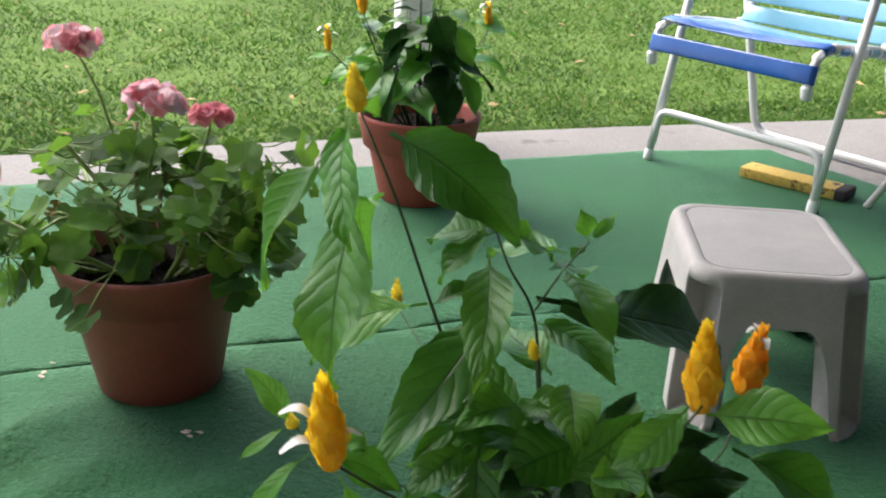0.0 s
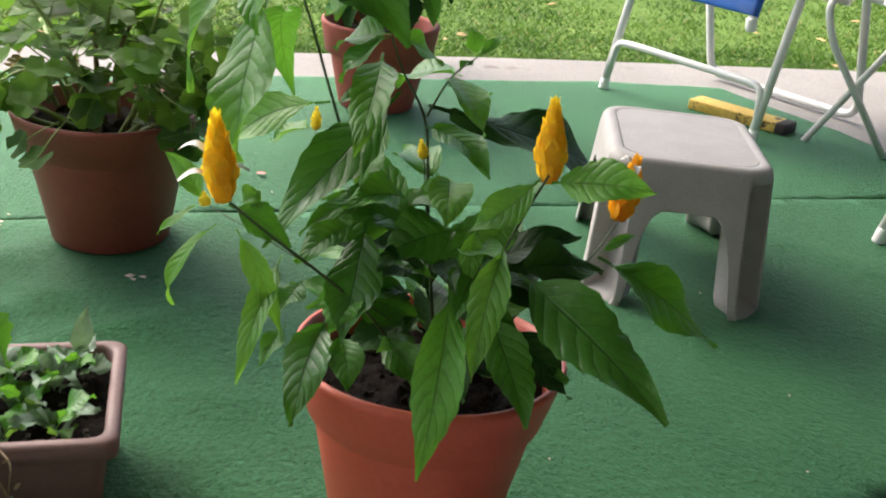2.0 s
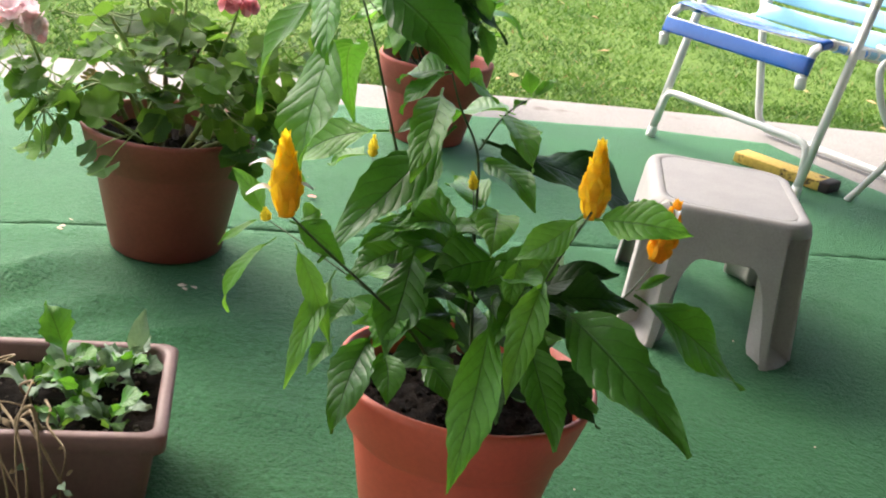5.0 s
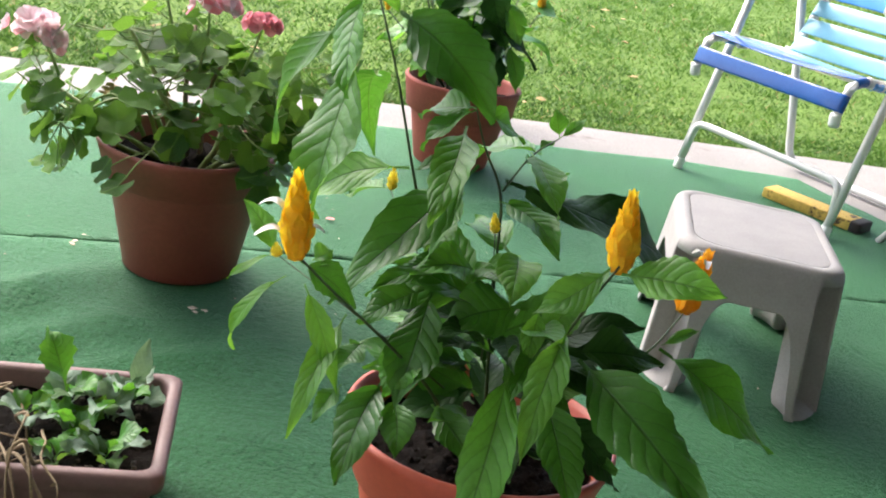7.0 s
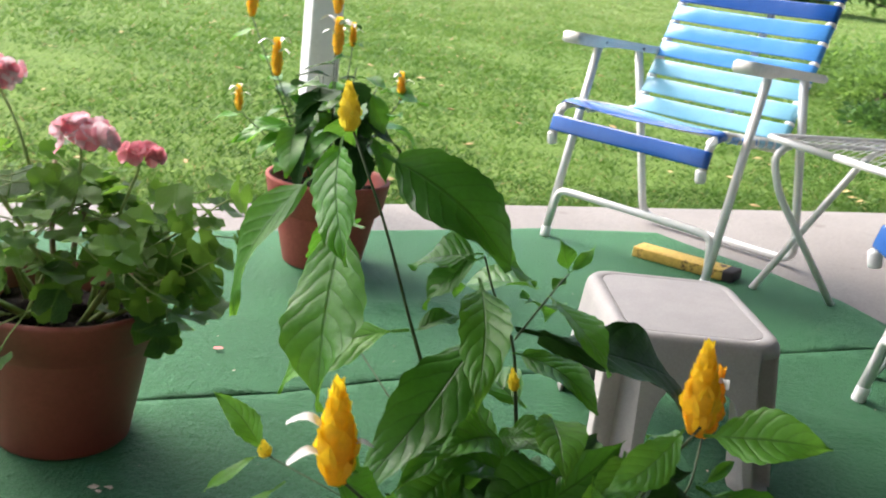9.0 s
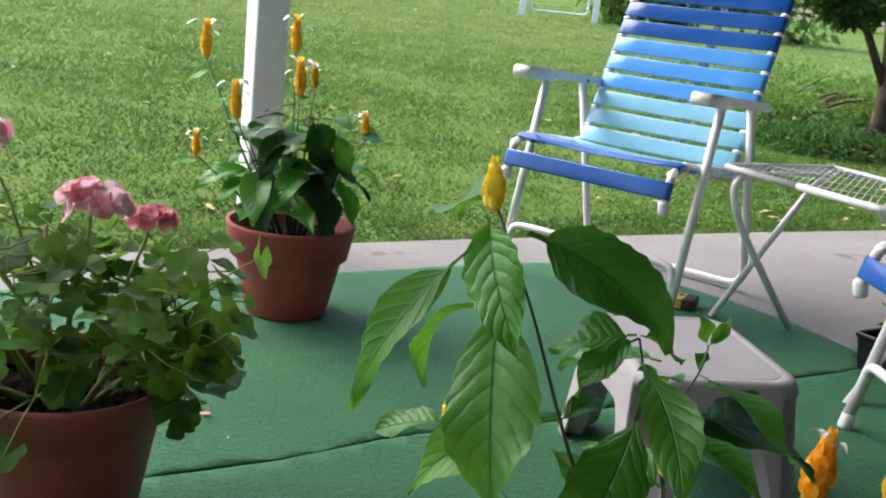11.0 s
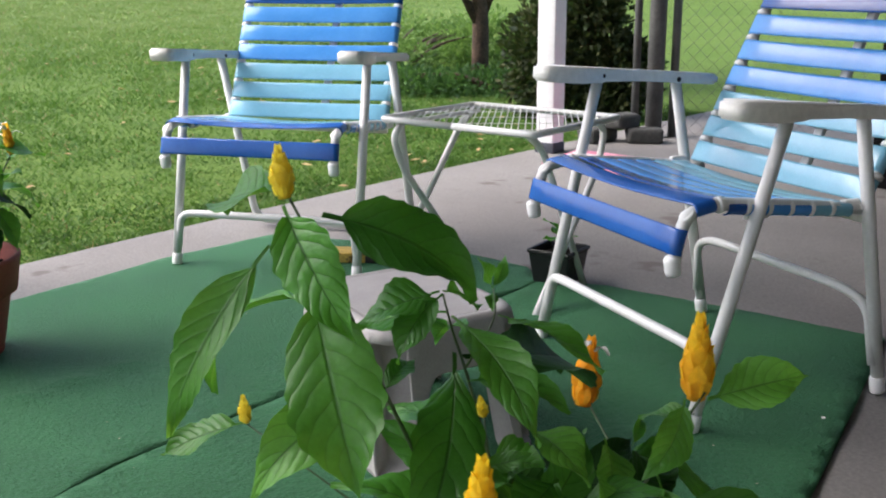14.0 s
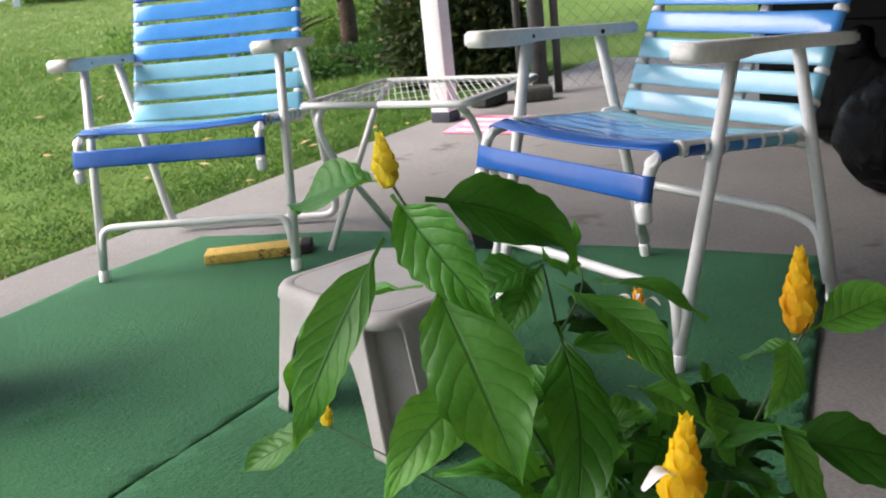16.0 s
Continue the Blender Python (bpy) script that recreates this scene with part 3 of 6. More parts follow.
# an unseen wall behind, added to bounce light; a near-black wall ends the porch
tagged(part("wall_south", prism([(-7.0, -1.6), (5.4, -1.6), (5.4, -1.8), (-7.0, -1.8)], -0.006, 2.58), M_WALL, smooth=False), "plain painted wall behind, unseen, added to bounce light", "wall", kind="structure")


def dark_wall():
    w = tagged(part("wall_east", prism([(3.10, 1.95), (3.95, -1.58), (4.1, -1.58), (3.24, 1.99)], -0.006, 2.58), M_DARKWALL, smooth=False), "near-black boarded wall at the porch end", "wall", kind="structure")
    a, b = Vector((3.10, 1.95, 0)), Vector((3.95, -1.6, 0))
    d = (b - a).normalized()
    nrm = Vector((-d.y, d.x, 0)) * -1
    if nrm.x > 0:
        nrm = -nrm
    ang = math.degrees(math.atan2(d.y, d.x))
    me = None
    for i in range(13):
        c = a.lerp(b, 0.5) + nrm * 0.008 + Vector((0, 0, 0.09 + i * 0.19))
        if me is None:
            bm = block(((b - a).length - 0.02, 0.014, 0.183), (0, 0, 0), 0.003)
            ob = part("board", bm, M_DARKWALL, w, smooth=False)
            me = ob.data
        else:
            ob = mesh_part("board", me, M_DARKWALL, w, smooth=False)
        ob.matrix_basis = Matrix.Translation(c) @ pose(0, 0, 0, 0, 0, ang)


dark_wall()


# ---- grass ----
def grass():
    """Short blades, thick near the slab and thinning out with distance."""
    rng = np.random.default_rng(5)
    n = 380000
    u = rng.random(n)
    away = 0.02 + 34.0 * u ** 3.1
    x = rng.uniform(-3.6, 4.2, n) + away * rng.uniform(-0.35, 0.45, n)
    ex = np.array([p[0] for p in SLAB_EDGE])
    ey = np.array([p[1] for p in SLAB_EDGE])
    y = np.interp(x, ex, ey) + away
    z = -0.04 + 0.024 * np.clip(away - 1.2, 0, 40)
    clump = 0.6 + 0.4 * np.sin(x * 7.3 + np.sin(y * 5.1) * 2) * np.sin(y * 6.7 + np.sin(x * 4.3) * 2)
    h = rng.uniform(0.012, 0.034, n) * (0.65 + 0.7 * clump) * np.clip(0.7 + away * 0.10, 0.7, 1.5)
    w = rng.uniform(0.0026, 0.0058, n) * (1 + away * 0.17)
    a = rng.uniform(0, 2 * np.pi, n)
    lean = rng.uniform(0.4, 2.0, n) * h
    b = rng.uniform(0, 2 * np.pi, n)
    co = np.empty((n, 3, 3))
    co[:, 0] = np.stack([x - w * np.cos(a), y - w * np.sin(a), z], 1)
    co[:, 1] = np.stack([x + w * np.cos(a), y + w * np.sin(a), z], 1)
    co[:, 2] = np.stack([x + lean * np.cos(b), y + lean * np.sin(b), z + h], 1)
    me = bpy.data.meshes.new("grass")
    me.vertices.add(3 * n)
    me.vertices.foreach_set("co", co.ravel())
    me.loops.add(3 * n)
    me.loops.foreach_set("vertex_index", np.arange(3 * n, dtype=np.int32))
    me.polygons.add(n)
    me.polygons.foreach_set("loop_start", np.arange(0, 3 * n, 3, dtype=np.int32))
    me.update(calc_edges=True)
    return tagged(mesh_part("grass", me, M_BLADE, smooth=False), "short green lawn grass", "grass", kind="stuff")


grass()


# ---- strap lawn chairs ----
def strap(width, x_rail, y, z, lean, sag, parent, material, x_mid=0.0, name="strap", label=""):
    """One vinyl strap wrapped round both rails, across the chair; lean: its pitch in degrees."""
    bm = bmesh.new()
    rows = []
    wrap = 0.0135
    path = []
    for a in range(-90, 91, 30):
        path.append((-x_rail - wrap * math.cos(math.radians(a)), wrap * math.sin(math.radians(a))))
    for i in range(1, 8):
        s = i / 8
        path.append((-x_rail + 2 * x_rail * s, wrap - sag * math.sin(math.pi * s)))
    for a in range(90, -91, -30):
        path.append((x_rail + wrap * math.cos(math.radians(a)), wrap * math.sin(math.radians(a))))
    for px, pz in path:
        rows.append([bm.verts.new((px, q * width / 2, pz - (0.0012 if abs(q) == 1 else 0))) for q in (-1, -0.8, 0, 0.8, 1)])
    for r0, r1 in zip(rows, rows[1:]):
        for j in range(4):
            bm.faces.new((r0[j], r0[j + 1], r1[j + 1], r1[j]))
    ob = part(name, bm, material, parent, label, at=pose(x_mid, y, z, lean))
    ob.modifiers.new("thick", "SOLIDIFY").thickness = 0.0022
    return ob


CHAIR_GROUP = "folding lawn chairs"


def armrest(chair, side, dy=0.0, dz=0.0):
    """A moulded arm: wide rounded front, narrower behind, with a skirt and two bolts."""
    outline = [(-0.033, 0.0), (-0.032, -0.022), (-0.024, -0.033), (0.024, -0.033), (0.032, -0.022), (0.034, 0.0), (0.034, 0.06), (0.029, 0.10), (0.018, 0.14), (0.016, 0.22), (0.022, 0.31), (0.024, 0.395), (0.020, 0.425),
               (-0.018, 0.425), (-0.023, 0.395), (-0.021, 0.31), (-0.016, 0.22), (-0.018, 0.14), (-0.029, 0.10), (-0.033, 0.06)]
    bm = prism(outline, -0.034, 0.0)
    for v in bm.verts:
        if v.co.y > 0.12 and v.co.z < -0.01:
            v.co.z = -0.024
    bmesh.ops.bevel(bm, geom=[e for e in bm.edges if abs(e.verts[0].co.z - e.verts[1].co.z) < 1e-6], offset=0.005, segments=3, affect="EDGES")
    arm = part("armrest", bm, M_ARM, chair, "off-white moulded armrest", at=pose(side * 0.276, 0.015 + dy, 0.612 + dz, -4.5))
    for y in (0.115, 0.315):
        part("bolt", lathe([(0, -0.001), (0.005, -0.001), (0.006, 0.001), (0.004, 0.003), (0, 0.0035)], 10), M_CHAR, arm, at=pose(-side * 0.0225, y, -0.016, 0, -90 * side, 0))
    return arm


def lawn_chair(m, label, sled, seat_mats, back_mats, seat_at=(0, 0), back_y=0.0, top_y=0.655, arm_set=(0.0, 0.0), band=0.0505):
    """seat_at: how far the hung seat sits askew across and back; back_y, top_y: foot and head of the backrest."""
    c = thing("lawn_chair", m, label, "chair", CHAIR_GROUP)
    R = 0.0125
    sx, sy = seat_at
    by = 0.335 + back_y
    run = top_y + back_y - by
    rear = 0.52 if sled else 0.45
    for s in (-1, 1):
        part("front_leg", tube([(s * 0.276, 0.0, 0.012), (s * 0.276, 0.13 + (arm_set[0] * 0.7 if s > 0 else 0), 0.585 + (arm_set[1] if s > 0 else 0))], R), M_WHITE_METAL, c)
        part("foot_cap", lathe([(0, 0), (0.0135, 0), (0.0146, 0.004), (0.0146, 0.03), (0.013, 0.034), (0, 0.034)], 14), M_CLIP, c, "white plastic foot cap", at=pose(s * 0.276, 0.0, 0.0, -11))
        if not sled:
            part("rear_leg", tube([(s * 0.276, rear, 0.012), (s * 0.276, 0.335, 0.57)], R), M_WHITE_METAL, c)
            part("foot_cap", lathe([(0, 0), (0.0135, 0), (0.0146, 0.004), (0.0146, 0.03), (0.013, 0.034), (0, 0.034)], 14), M_CLIP, c, "white plastic foot cap", at=pose(s * 0.276, rear, 0.0, 10))
        armrest(c, s, *(arm_set if s > 0 else (0.0, 0.0)))
        # seat rail, rolled down at the front
        part("seat_rail", tube([(sx + s * 0.247, sy - 0.066, 0.320), (sx + s * 0.247, sy - 0.048, 0.398), (sx + s * 0.247, sy, 0.416), (sx + s * 0.247, sy + 0.18, 0.398), (sx + s * 0.247, sy + 0.37, 0.372)], 0.0115, 0.05), M_WHITE_METAL, c)
        part("rail_cap", lathe([(0, -0.018), (0.013, -0.018), (0.0145, -0.012), (0.0145, 0.012), (0.012, 0.016), (0, 0.016)], 12), M_CLIP, c, at=pose(sx + s * 0.247, sy - 0.068, 0.315, 11))
        part("back_rail", tube([(sx + s * 0.247, by, 0.372), (sx + s * 0.247, by + run, 1.005)], 0.0115), M_WHITE_METAL, c)
        part("hinge", block((0.012, 0.05, 0.028), (s * 0.262, 0.125, 0.393), 0.004), M_WHITE_METAL, c)
        part("hinge", block((0.014, 0.045, 0.03), (s * 0.262, 0.345, 0.38), 0.004), M_CLIP, c)
    top = [(sx - 0.247, by + run, 1.005), (sx - 0.2, by + run + 0.012, 1.030), (sx + 0.2, by + run + 0.012, 1.030), (sx + 0.247, by + run, 1.005)]
    part("back_top", tube(top, 0.0115, 0.03), M_WHITE_METAL, c)
    part("front_stretcher", tube([(-0.274, 0.012, 0.050), (-0.262, 0.018, 0.147), (-0.20, 0.018, 0.150), (0.20, 0.018, 0.150), (0.262, 0.018, 0.147), (0.274, 0.012, 0.050)], 0.0105, 0.06), M_WHITE_METAL, c)
    if sled:
        part("rear_leg_frame", tube([(-0.276, 0.335, 0.57), (-0.276, rear, 0.013), (0.276, rear, 0.013), (0.276, 0.335, 0.57)], R, 0.06), M_WHITE_METAL, c)
    else:
        part("rear_stretcher", tube([(-0.274, rear - 0.02, 0.060), (-0.262, rear - 0.035, 0.180), (-0.20, rear - 0.045, 0.203), (0.20, rear - 0.045, 0.203), (0.262, rear - 0.035, 0.180), (0.274, rear - 0.02, 0.060)], 0.0095, 0.06), M_WHITE_METAL, c)
    part("seat_bar", tube([(sx - 0.247, sy + 0.365, 0.355), (sx + 0.247, sy + 0.365, 0.355)], 0.010), M_ARM, c)
    part("centre_rib", block((0.022, 0.012, 0.56), (0, 0, 0), 0.003), M_WHITE_METAL, c, at=pose(sx + 0.045, by + run * 0.5 + 0.012, 0.664, -26))
    # straps
    seat = [(-0.061, 0.356, 76), (-0.012, 0.4105, 10)] + [(0.056 + 0.0485 * i, 0.4105 - 0.0055 * (i + 1) * 0.95, -5.5) for i in range(6)]
    for (y, z, lean), m_ in zip(seat, seat_mats):
        strap(0.046 if lean > 50 else 0.0425, 0.247, sy + y, z, lean, 0.010 if lean < 50 else 0.002, c, m_, sx)
    for i, m_ in enumerate(back_mats):
        f = (i + 0.62) / (len(back_mats) + 0.35)
        strap(band, 0.247, by + run * f - 0.002, 0.372 + 0.633 * f, 64, 0.006, c, m_, sx)
    # white clips between straps
    clip = lathe([(0, -0.005), (0.0135, -0.005), (0.0152, -0.003), (0.0152, 0.003), (0.0135, 0.005), (0, 0.005)], 12)
    first = None
    spots = [(-0.043, 0.399, 40), (0.022, 0.4125, -84)] + [(0.031 + 0.0485 * (i + 1), 0.409 - 0.0053 * (i + 1), -95) for i in range(5)]
    spots += [(by - sy + run * f, 0.372 + 0.633 * f, -26) for f in ((i + 0.10) / (len(back_mats) + 0.35) for i in range(len(back_mats) + 1))]
    for y, z, ax in spots:
        for s in (-1, 1):
            at = pose(sx + s * 0.247, sy + y, z, ax)
            if first is None:
                first = part("clip", clip, M_CLIP, c, "white plastic spacer", at=at)
            else:
                mesh_part("clip", first.data, M_CLIP, c, "white plastic spacer", at=at)
    return c


BACK = [M_SKYBLUE] * 3 + [M_BLUE] * 3 + [M_NAVY] * 4 + [M_BLUE]
lawn_chair(pose(0.62, 1.925, 0, 0, 0, -43.5), "white folding lawn chair with shaded blue vinyl straps, beside the lawn", True, [M_ROYAL, M_ROYAL, M_BLUE, M_BLUE, M_BLUE, M_SKYBLUE, M_SKYBLUE, M_SKYBLUE], BACK, top_y=0.625)
lawn_chair(pose(0.988, 0.821, 0, 0, 0, -94), "white folding lawn chair with blue vinyl straps, on the carpet corner", False, [M_ROYAL, M_ROYAL, M_NAVY, M_BLUE, M_BLUE, M_BLUE, M_SKYBLUE, M_SKYBLUE], BACK, (0.016, 0.018), 0.03, arm_set=(0.055, -0.020), band=0.0475)


# ---- mesh-topped folding table ----
def mesh_table():
    t = thing("folding_table", pose(1.208, 1.622, 0, 0, 0, 23), "small white metal folding table with an open mesh top", "table")
    hx, hy, z = 0.205, 0.25, 0.427
    part("top_frame", tube([(-hx, 0, z), (-hx, -hy, z), (hx, -hy, z), (hx, hy, z), (-hx, hy, z), (-hx, 0, z)], 0.009, 0.02), M_WHITE_METAL, t)
    # expanded-metal top: close wires on one diagonal, wider ones across them
    for name, ang, gap, r in (("mesh_wire", 34, 0.0175, 0.0016), ("cross_wire", -52, 0.120, 0.0010)):
        bm = bmesh.new()
        d = Vector((math.cos(math.radians(ang)), math.sin(math.radians(ang))))
        nrm = Vector((-d.y, d.x))
        for i in range(-24, 25):
            p = nrm * gap * i
            t0, t1 = -9.0, 9.0
            for q, dd, half in ((p.x, d.x, hx), (p.y, d.y, hy)):
                a, b = sorted(((-half - q) / dd, (half - q) / dd))
                t0, t1 = max(t0, a), min(t1, b)
            if t1 - t0 > 0.01:
                a, b = p + d * t0, p + d * t1
                sweep(bm, [(a.x, a.y, z + 0.002), (b.x, b.y, z + 0.002)], r, 5)
        tagged(part(name, bm, M_WHITE_METAL, t), kind="stuff")
    for pts in ([(-0.17, 0.20, z - 0.008), (-0.215, 0.20, z - 0.04), (-0.19, 0.19, z - 0.13), (0.02, 0.135, 0.0)],
                [(0.16, 0.215, z - 0.008), (0.10, 0.22, z - 0.05), (-0.14, 0.27, 0.0)],
                [(-0.16, -0.20, z - 0.008), (-0.10, -0.205, z - 0.05), (0.03, -0.26, 0.0)],
                [(0.17, -0.20, z - 0.008), (0.215, -0.20, z - 0.04), (0.17, -0.21, z - 0.13), (-0.27, -0.31, 0.0)]):
        part("leg", tube(pts, 0.0095, 0.05), M_WHITE_METAL, t)
    for s in (-1, 1):
        part("leg_brace", tube([(-0.17, s * 0.20, z - 0.01), (0.17, s * 0.20, z - 0.01)], 0.007), M_WHITE_METAL, t)
    return t


mesh_table()


# ---- plastic step stool ----
def stool():
    """One moulding: a dished top, flared walls cut into arches between four legs, recessed channels down the leg sides."""
    s = thing("step_stool", pose(0.541, 0.832, 0, 0, 0, 3.5), "grey moulded plastic step stool on green carpet", "stool")
    tx, ty, h = 0.138, 0.170, 0.247
    flare_x, flare_y = 0.016, 0.066

    def outline(hx, hy, r):
        pts = []
        for cx, cy, a0 in ((hx - r, hy - r, 0), (-hx + r, hy - r, 90), (-hx + r, -hy + r, 180), (hx - r, -hy + r, 270)):
            for i in range(25):
                a = math.radians(a0 + 3.75 * i)
                pts.append((cx + r * math.cos(a), cy + r * math.sin(a)))
            nx, ny = {0: (0, hy), 90: (-hx, 0), 180: (0, -hy), 270: (hx, 0)}[a0]
            x1, y1 = pts[-1]
            for i in range(1, 40):
                f = i / 40
                pts.append((x1 + f * (2 * nx - 2 * x1) if ny else x1, y1 + f * (2 * ny - 2 * y1) if nx else y1))
        return pts

    rim = outline(tx, ty, 0.052)
    bm = bmesh.new()
    rows = []
    for hgt, grow in ((h - 0.004, -0.024), (h - 0.0015, -0.021), (h - 0.001, -0.012), (h - 0.003, -0.005), (h - 0.010, 0.0), (h - 0.024, 0.003)):
        rows.append([bm.verts.new((x * (1 + grow / tx), y * (1 + grow / ty), hgt)) for x, y in rim])
    for step in range(1, 21):
        row = []
        for x, y in rim:
            # nearness to a corner, along the wall
            on_x_wall = abs(abs(x) - tx) < 1e-4
            along = (ty - abs(y)) if on_x_wall else (tx - abs(x))
            leg = 0.072 if on_x_wall else 0.060
            arch = 0.170 if on_x_wall else 0.165
            if along <= leg:
                low = 0.0
            else:
                q = min(1.0, (along - leg) / 0.045)
                low = arch * math.sqrt(max(0.0, 1 - (1 - q) ** 2.6))
            z = (h - 0.024) + (low - (h - 0.024)) * step / 20
            g, gy = (0.003 + f * (h - 0.024 - z) / h for f in (flare_x, flare_y))
            # fluted corner, hollow from just under the top down to the foot
            ex, ey = tx - abs(x), ty - abs(y)
            dent = 0.0
            if ex < 0.052 and ey < 0.052 and z < 0.232:
                turn = math.atan2(0.052 - ey, 0.052 - ex)
                dent = 0.048 * min(1.0, max(0.0, (math.sin(2 * turn) - 0.36) / 0.14)) * min(1, (0.232 - z) / 0.006) * min(1, z / 0.012)
            row.append(bm.verts.new((x * (1 + g / tx) - math.copysign(dent * 0.75, x), y * (1 + gy / ty) - math.copysign(dent * 0.75, y), z)))
        rows.append(row)
    k = len(rim)
    for a, b in zip(rows, rows[1:]):
        for i in range(k):
            bm.faces.new((a[i], a[(i + 1) % k], b[(i + 1) % k], b[i]))
    panel = prism([(x * (1 - 0.0235 / tx), y * (1 - 0.0235 / ty)) for x, y in rim], h - 0.0085, h - 0.0018)
    part("top_panel", panel, M_STOOL, s, "worn speckled top panel", smooth=False)
    body = part("body", bm, M_STOOL, s)
    body.modifiers.new("thick", "SOLIDIFY").thickness = 0.005
    return s


stool()


# ---- small things on the floor ----
def wood_block():
    w = thing("wood_block", pose(0.815, 1.954, 0, 0, 0, -33), "worn yellow-painted timber offcut with a blackened end", "wood")
    bm = block((0.275, 0.076, 0.030), (-0.012, 0, 0.016), 0.004)
    for v in bm.verts:
        v.co += Vector((0.003 * noise.noise(v.co * 40), 0.003 * noise.noise(v.co * 31 + Vector((3, 1, 0))), 0))
    part("plank", bm, M_WOOD_BLOCK, w)
    part("burnt_end", block((0.034, 0.078, 0.031), (0.139, 0, 0.0165), 0.006), M_CHAR, w, "blackened end")
    return w


wood_block()


def crumbs(name, x, y, count, spread, size, material, label, category, seed, z=0.003):
    """Small curled scraps lying together on the carpet."""
    rnd = random.Random(seed)
    bm = bmesh.new()
    for _ in range(count):
        r = size * rnd.uniform(0.6, 1.2)
        cx, cy = rnd.gauss(0, spread), rnd.gauss(0, spread * 0.6)
        ring = []
        for k in range(7):
            a = 2 * math.pi * k / 7
            q = r * rnd.uniform(0.7, 1.1)
            ring.append(bm.verts.new((cx + q * math.cos(a), cy + 0.6 * q * math.sin(a), rnd.uniform(0.0, 0.5) * r)))
        c = bm.verts.new((cx, cy, 0.6 * r))
        for k in range(7):
            bm.faces.new((ring[k], ring[(k + 1) % 7], c))
    return tagged(part(name, bm, material, at=pose(x, y, z)), label, category)


crumbs("dried_petals", -0.33, 0.42, 3, 0.012, 0.009, M_DEBRIS, "dry crumpled cream petals on green carpet", "debris", 1)
crumbs("fallen_petal", -0.285, 0.956, 1, 0.0, 0.011, M_REDPETAL, "fallen pink petal on green carpet", "debris", 2)
crumbs("fallen_petal", 1.43, 0.36, 1, 0.0, 0.012, M_WHITEPETAL, "fallen white petal on concrete", "debris", 3, -0.004)
crumbs("fallen_petal", 1.22, 0.47, 1, 0.0, 0.008, M_WHITEPETAL, "fallen white petal on the carpet edge", "debris", 4)
crumbs("leaf_litter", -0.62, 0.55, 3, 0.02, 0.007, M_DEBRIS, "dry leaf scraps in the carpet seam", "debris", 5)


def carpet_lint():
    """Scattered pale specks and crumbs trodden into the carpet."""
    rnd = random.Random(64)
    bm = bmesh.new()
    for _ in range(46):
        x, y, r = rnd.uniform(-0.9, 1.1), rnd.uniform(-0.2, 1.7), rnd.uniform(0.0009, 0.0022)
        bmesh.ops.create_icosphere(bm, subdivisions=1, radius=r, matrix=Matrix.Translation((x, y, 0.005)) @ Matrix.Diagonal((1, rnd.uniform(.5, 1.5), .5, 1)))
    return tagged(part("carpet_lint", bm, M_DEBRIS), "pale crumbs and lint on the green carpet", "debris", kind="stuff")


carpet_lint()


def nursery_pot():
    p = thing("nursery_pot", pose(1.295, 1.455, 0.0, 0, 0, 28), "small square black plastic nursery pot with a seedling", "plant pot")
    bm = bmesh.new()
    rings = []
    for half, z in ((0.050, 0.0), (0.060, 0.082), (0.064, 0.082), (0.064, 0.094), (0.057, 0.094), (0.053, 0.06)):
        rings.append([bm.verts.new((sx * half, sy * half, z)) for sx, sy in ((1, 1), (-1, 1), (-1, -1), (1, -1))])
    for a, b in zip(rings, rings[1:]):
        for i in range(4):
            bm.faces.new((a[i], a[(i + 1) % 4], b[(i + 1) % 4], b[i]))
    bm.faces.new(rings[0][::-1])
    bmesh.ops.bevel(bm, geom=bm.edges[:], offset=0.003, segments=1, affect="EDGES")
    part("pot", bm, M_BLACK, p, smooth=False)
    part("soil", block((0.104, 0.104, 0.01), (0, 0, 0.070), 0.002), M_SOIL, p)
    part("stem", tube([(0, 0, 0.07), (0.01, 0.0, 0.13)], 0.003), M_STEM, p)
    for i in range(7):
        a = i * 2.4
        leaf(p, (0.01, 0, 0.10 + 0.005 * i), (0.01 + 0.05 * math.cos(a), 0.05 * math.sin(a), 0.105 + 0.01 * i), 0.03, 0.15, (0, 0, 1), M_HERO)
    return p


nursery_pot()


def pink_mat():
    bm = prism([(2.25, 3.0), (2.47, 2.43), (2.80, 2.62), (2.60, 3.22)], -0.004, 0.004)
    bmesh.ops.bevel(bm, geom=bm.edges[:], offset=0.002, segments=1, affect="EDGES")
    m = thing("door_mat", pose(0, 0, 0), "flat pink woven mat on concrete", "mat")
    part("mat", bm, M_PINK, m, smooth=False)
    strip = bmesh.new()
    for a, b in (((2.30, 2.96), (2.49, 2.50)), ((2.40, 3.04), (2.60, 2.56)), ((2.50, 3.12), (2.70, 2.62))):
        sweep(strip, [(*a, 0.005), (*b, 0.005)], 0.008, 6)
    part("stripe", strip, M_PALEPINK, m, "paler woven stripes")


pink_mat()


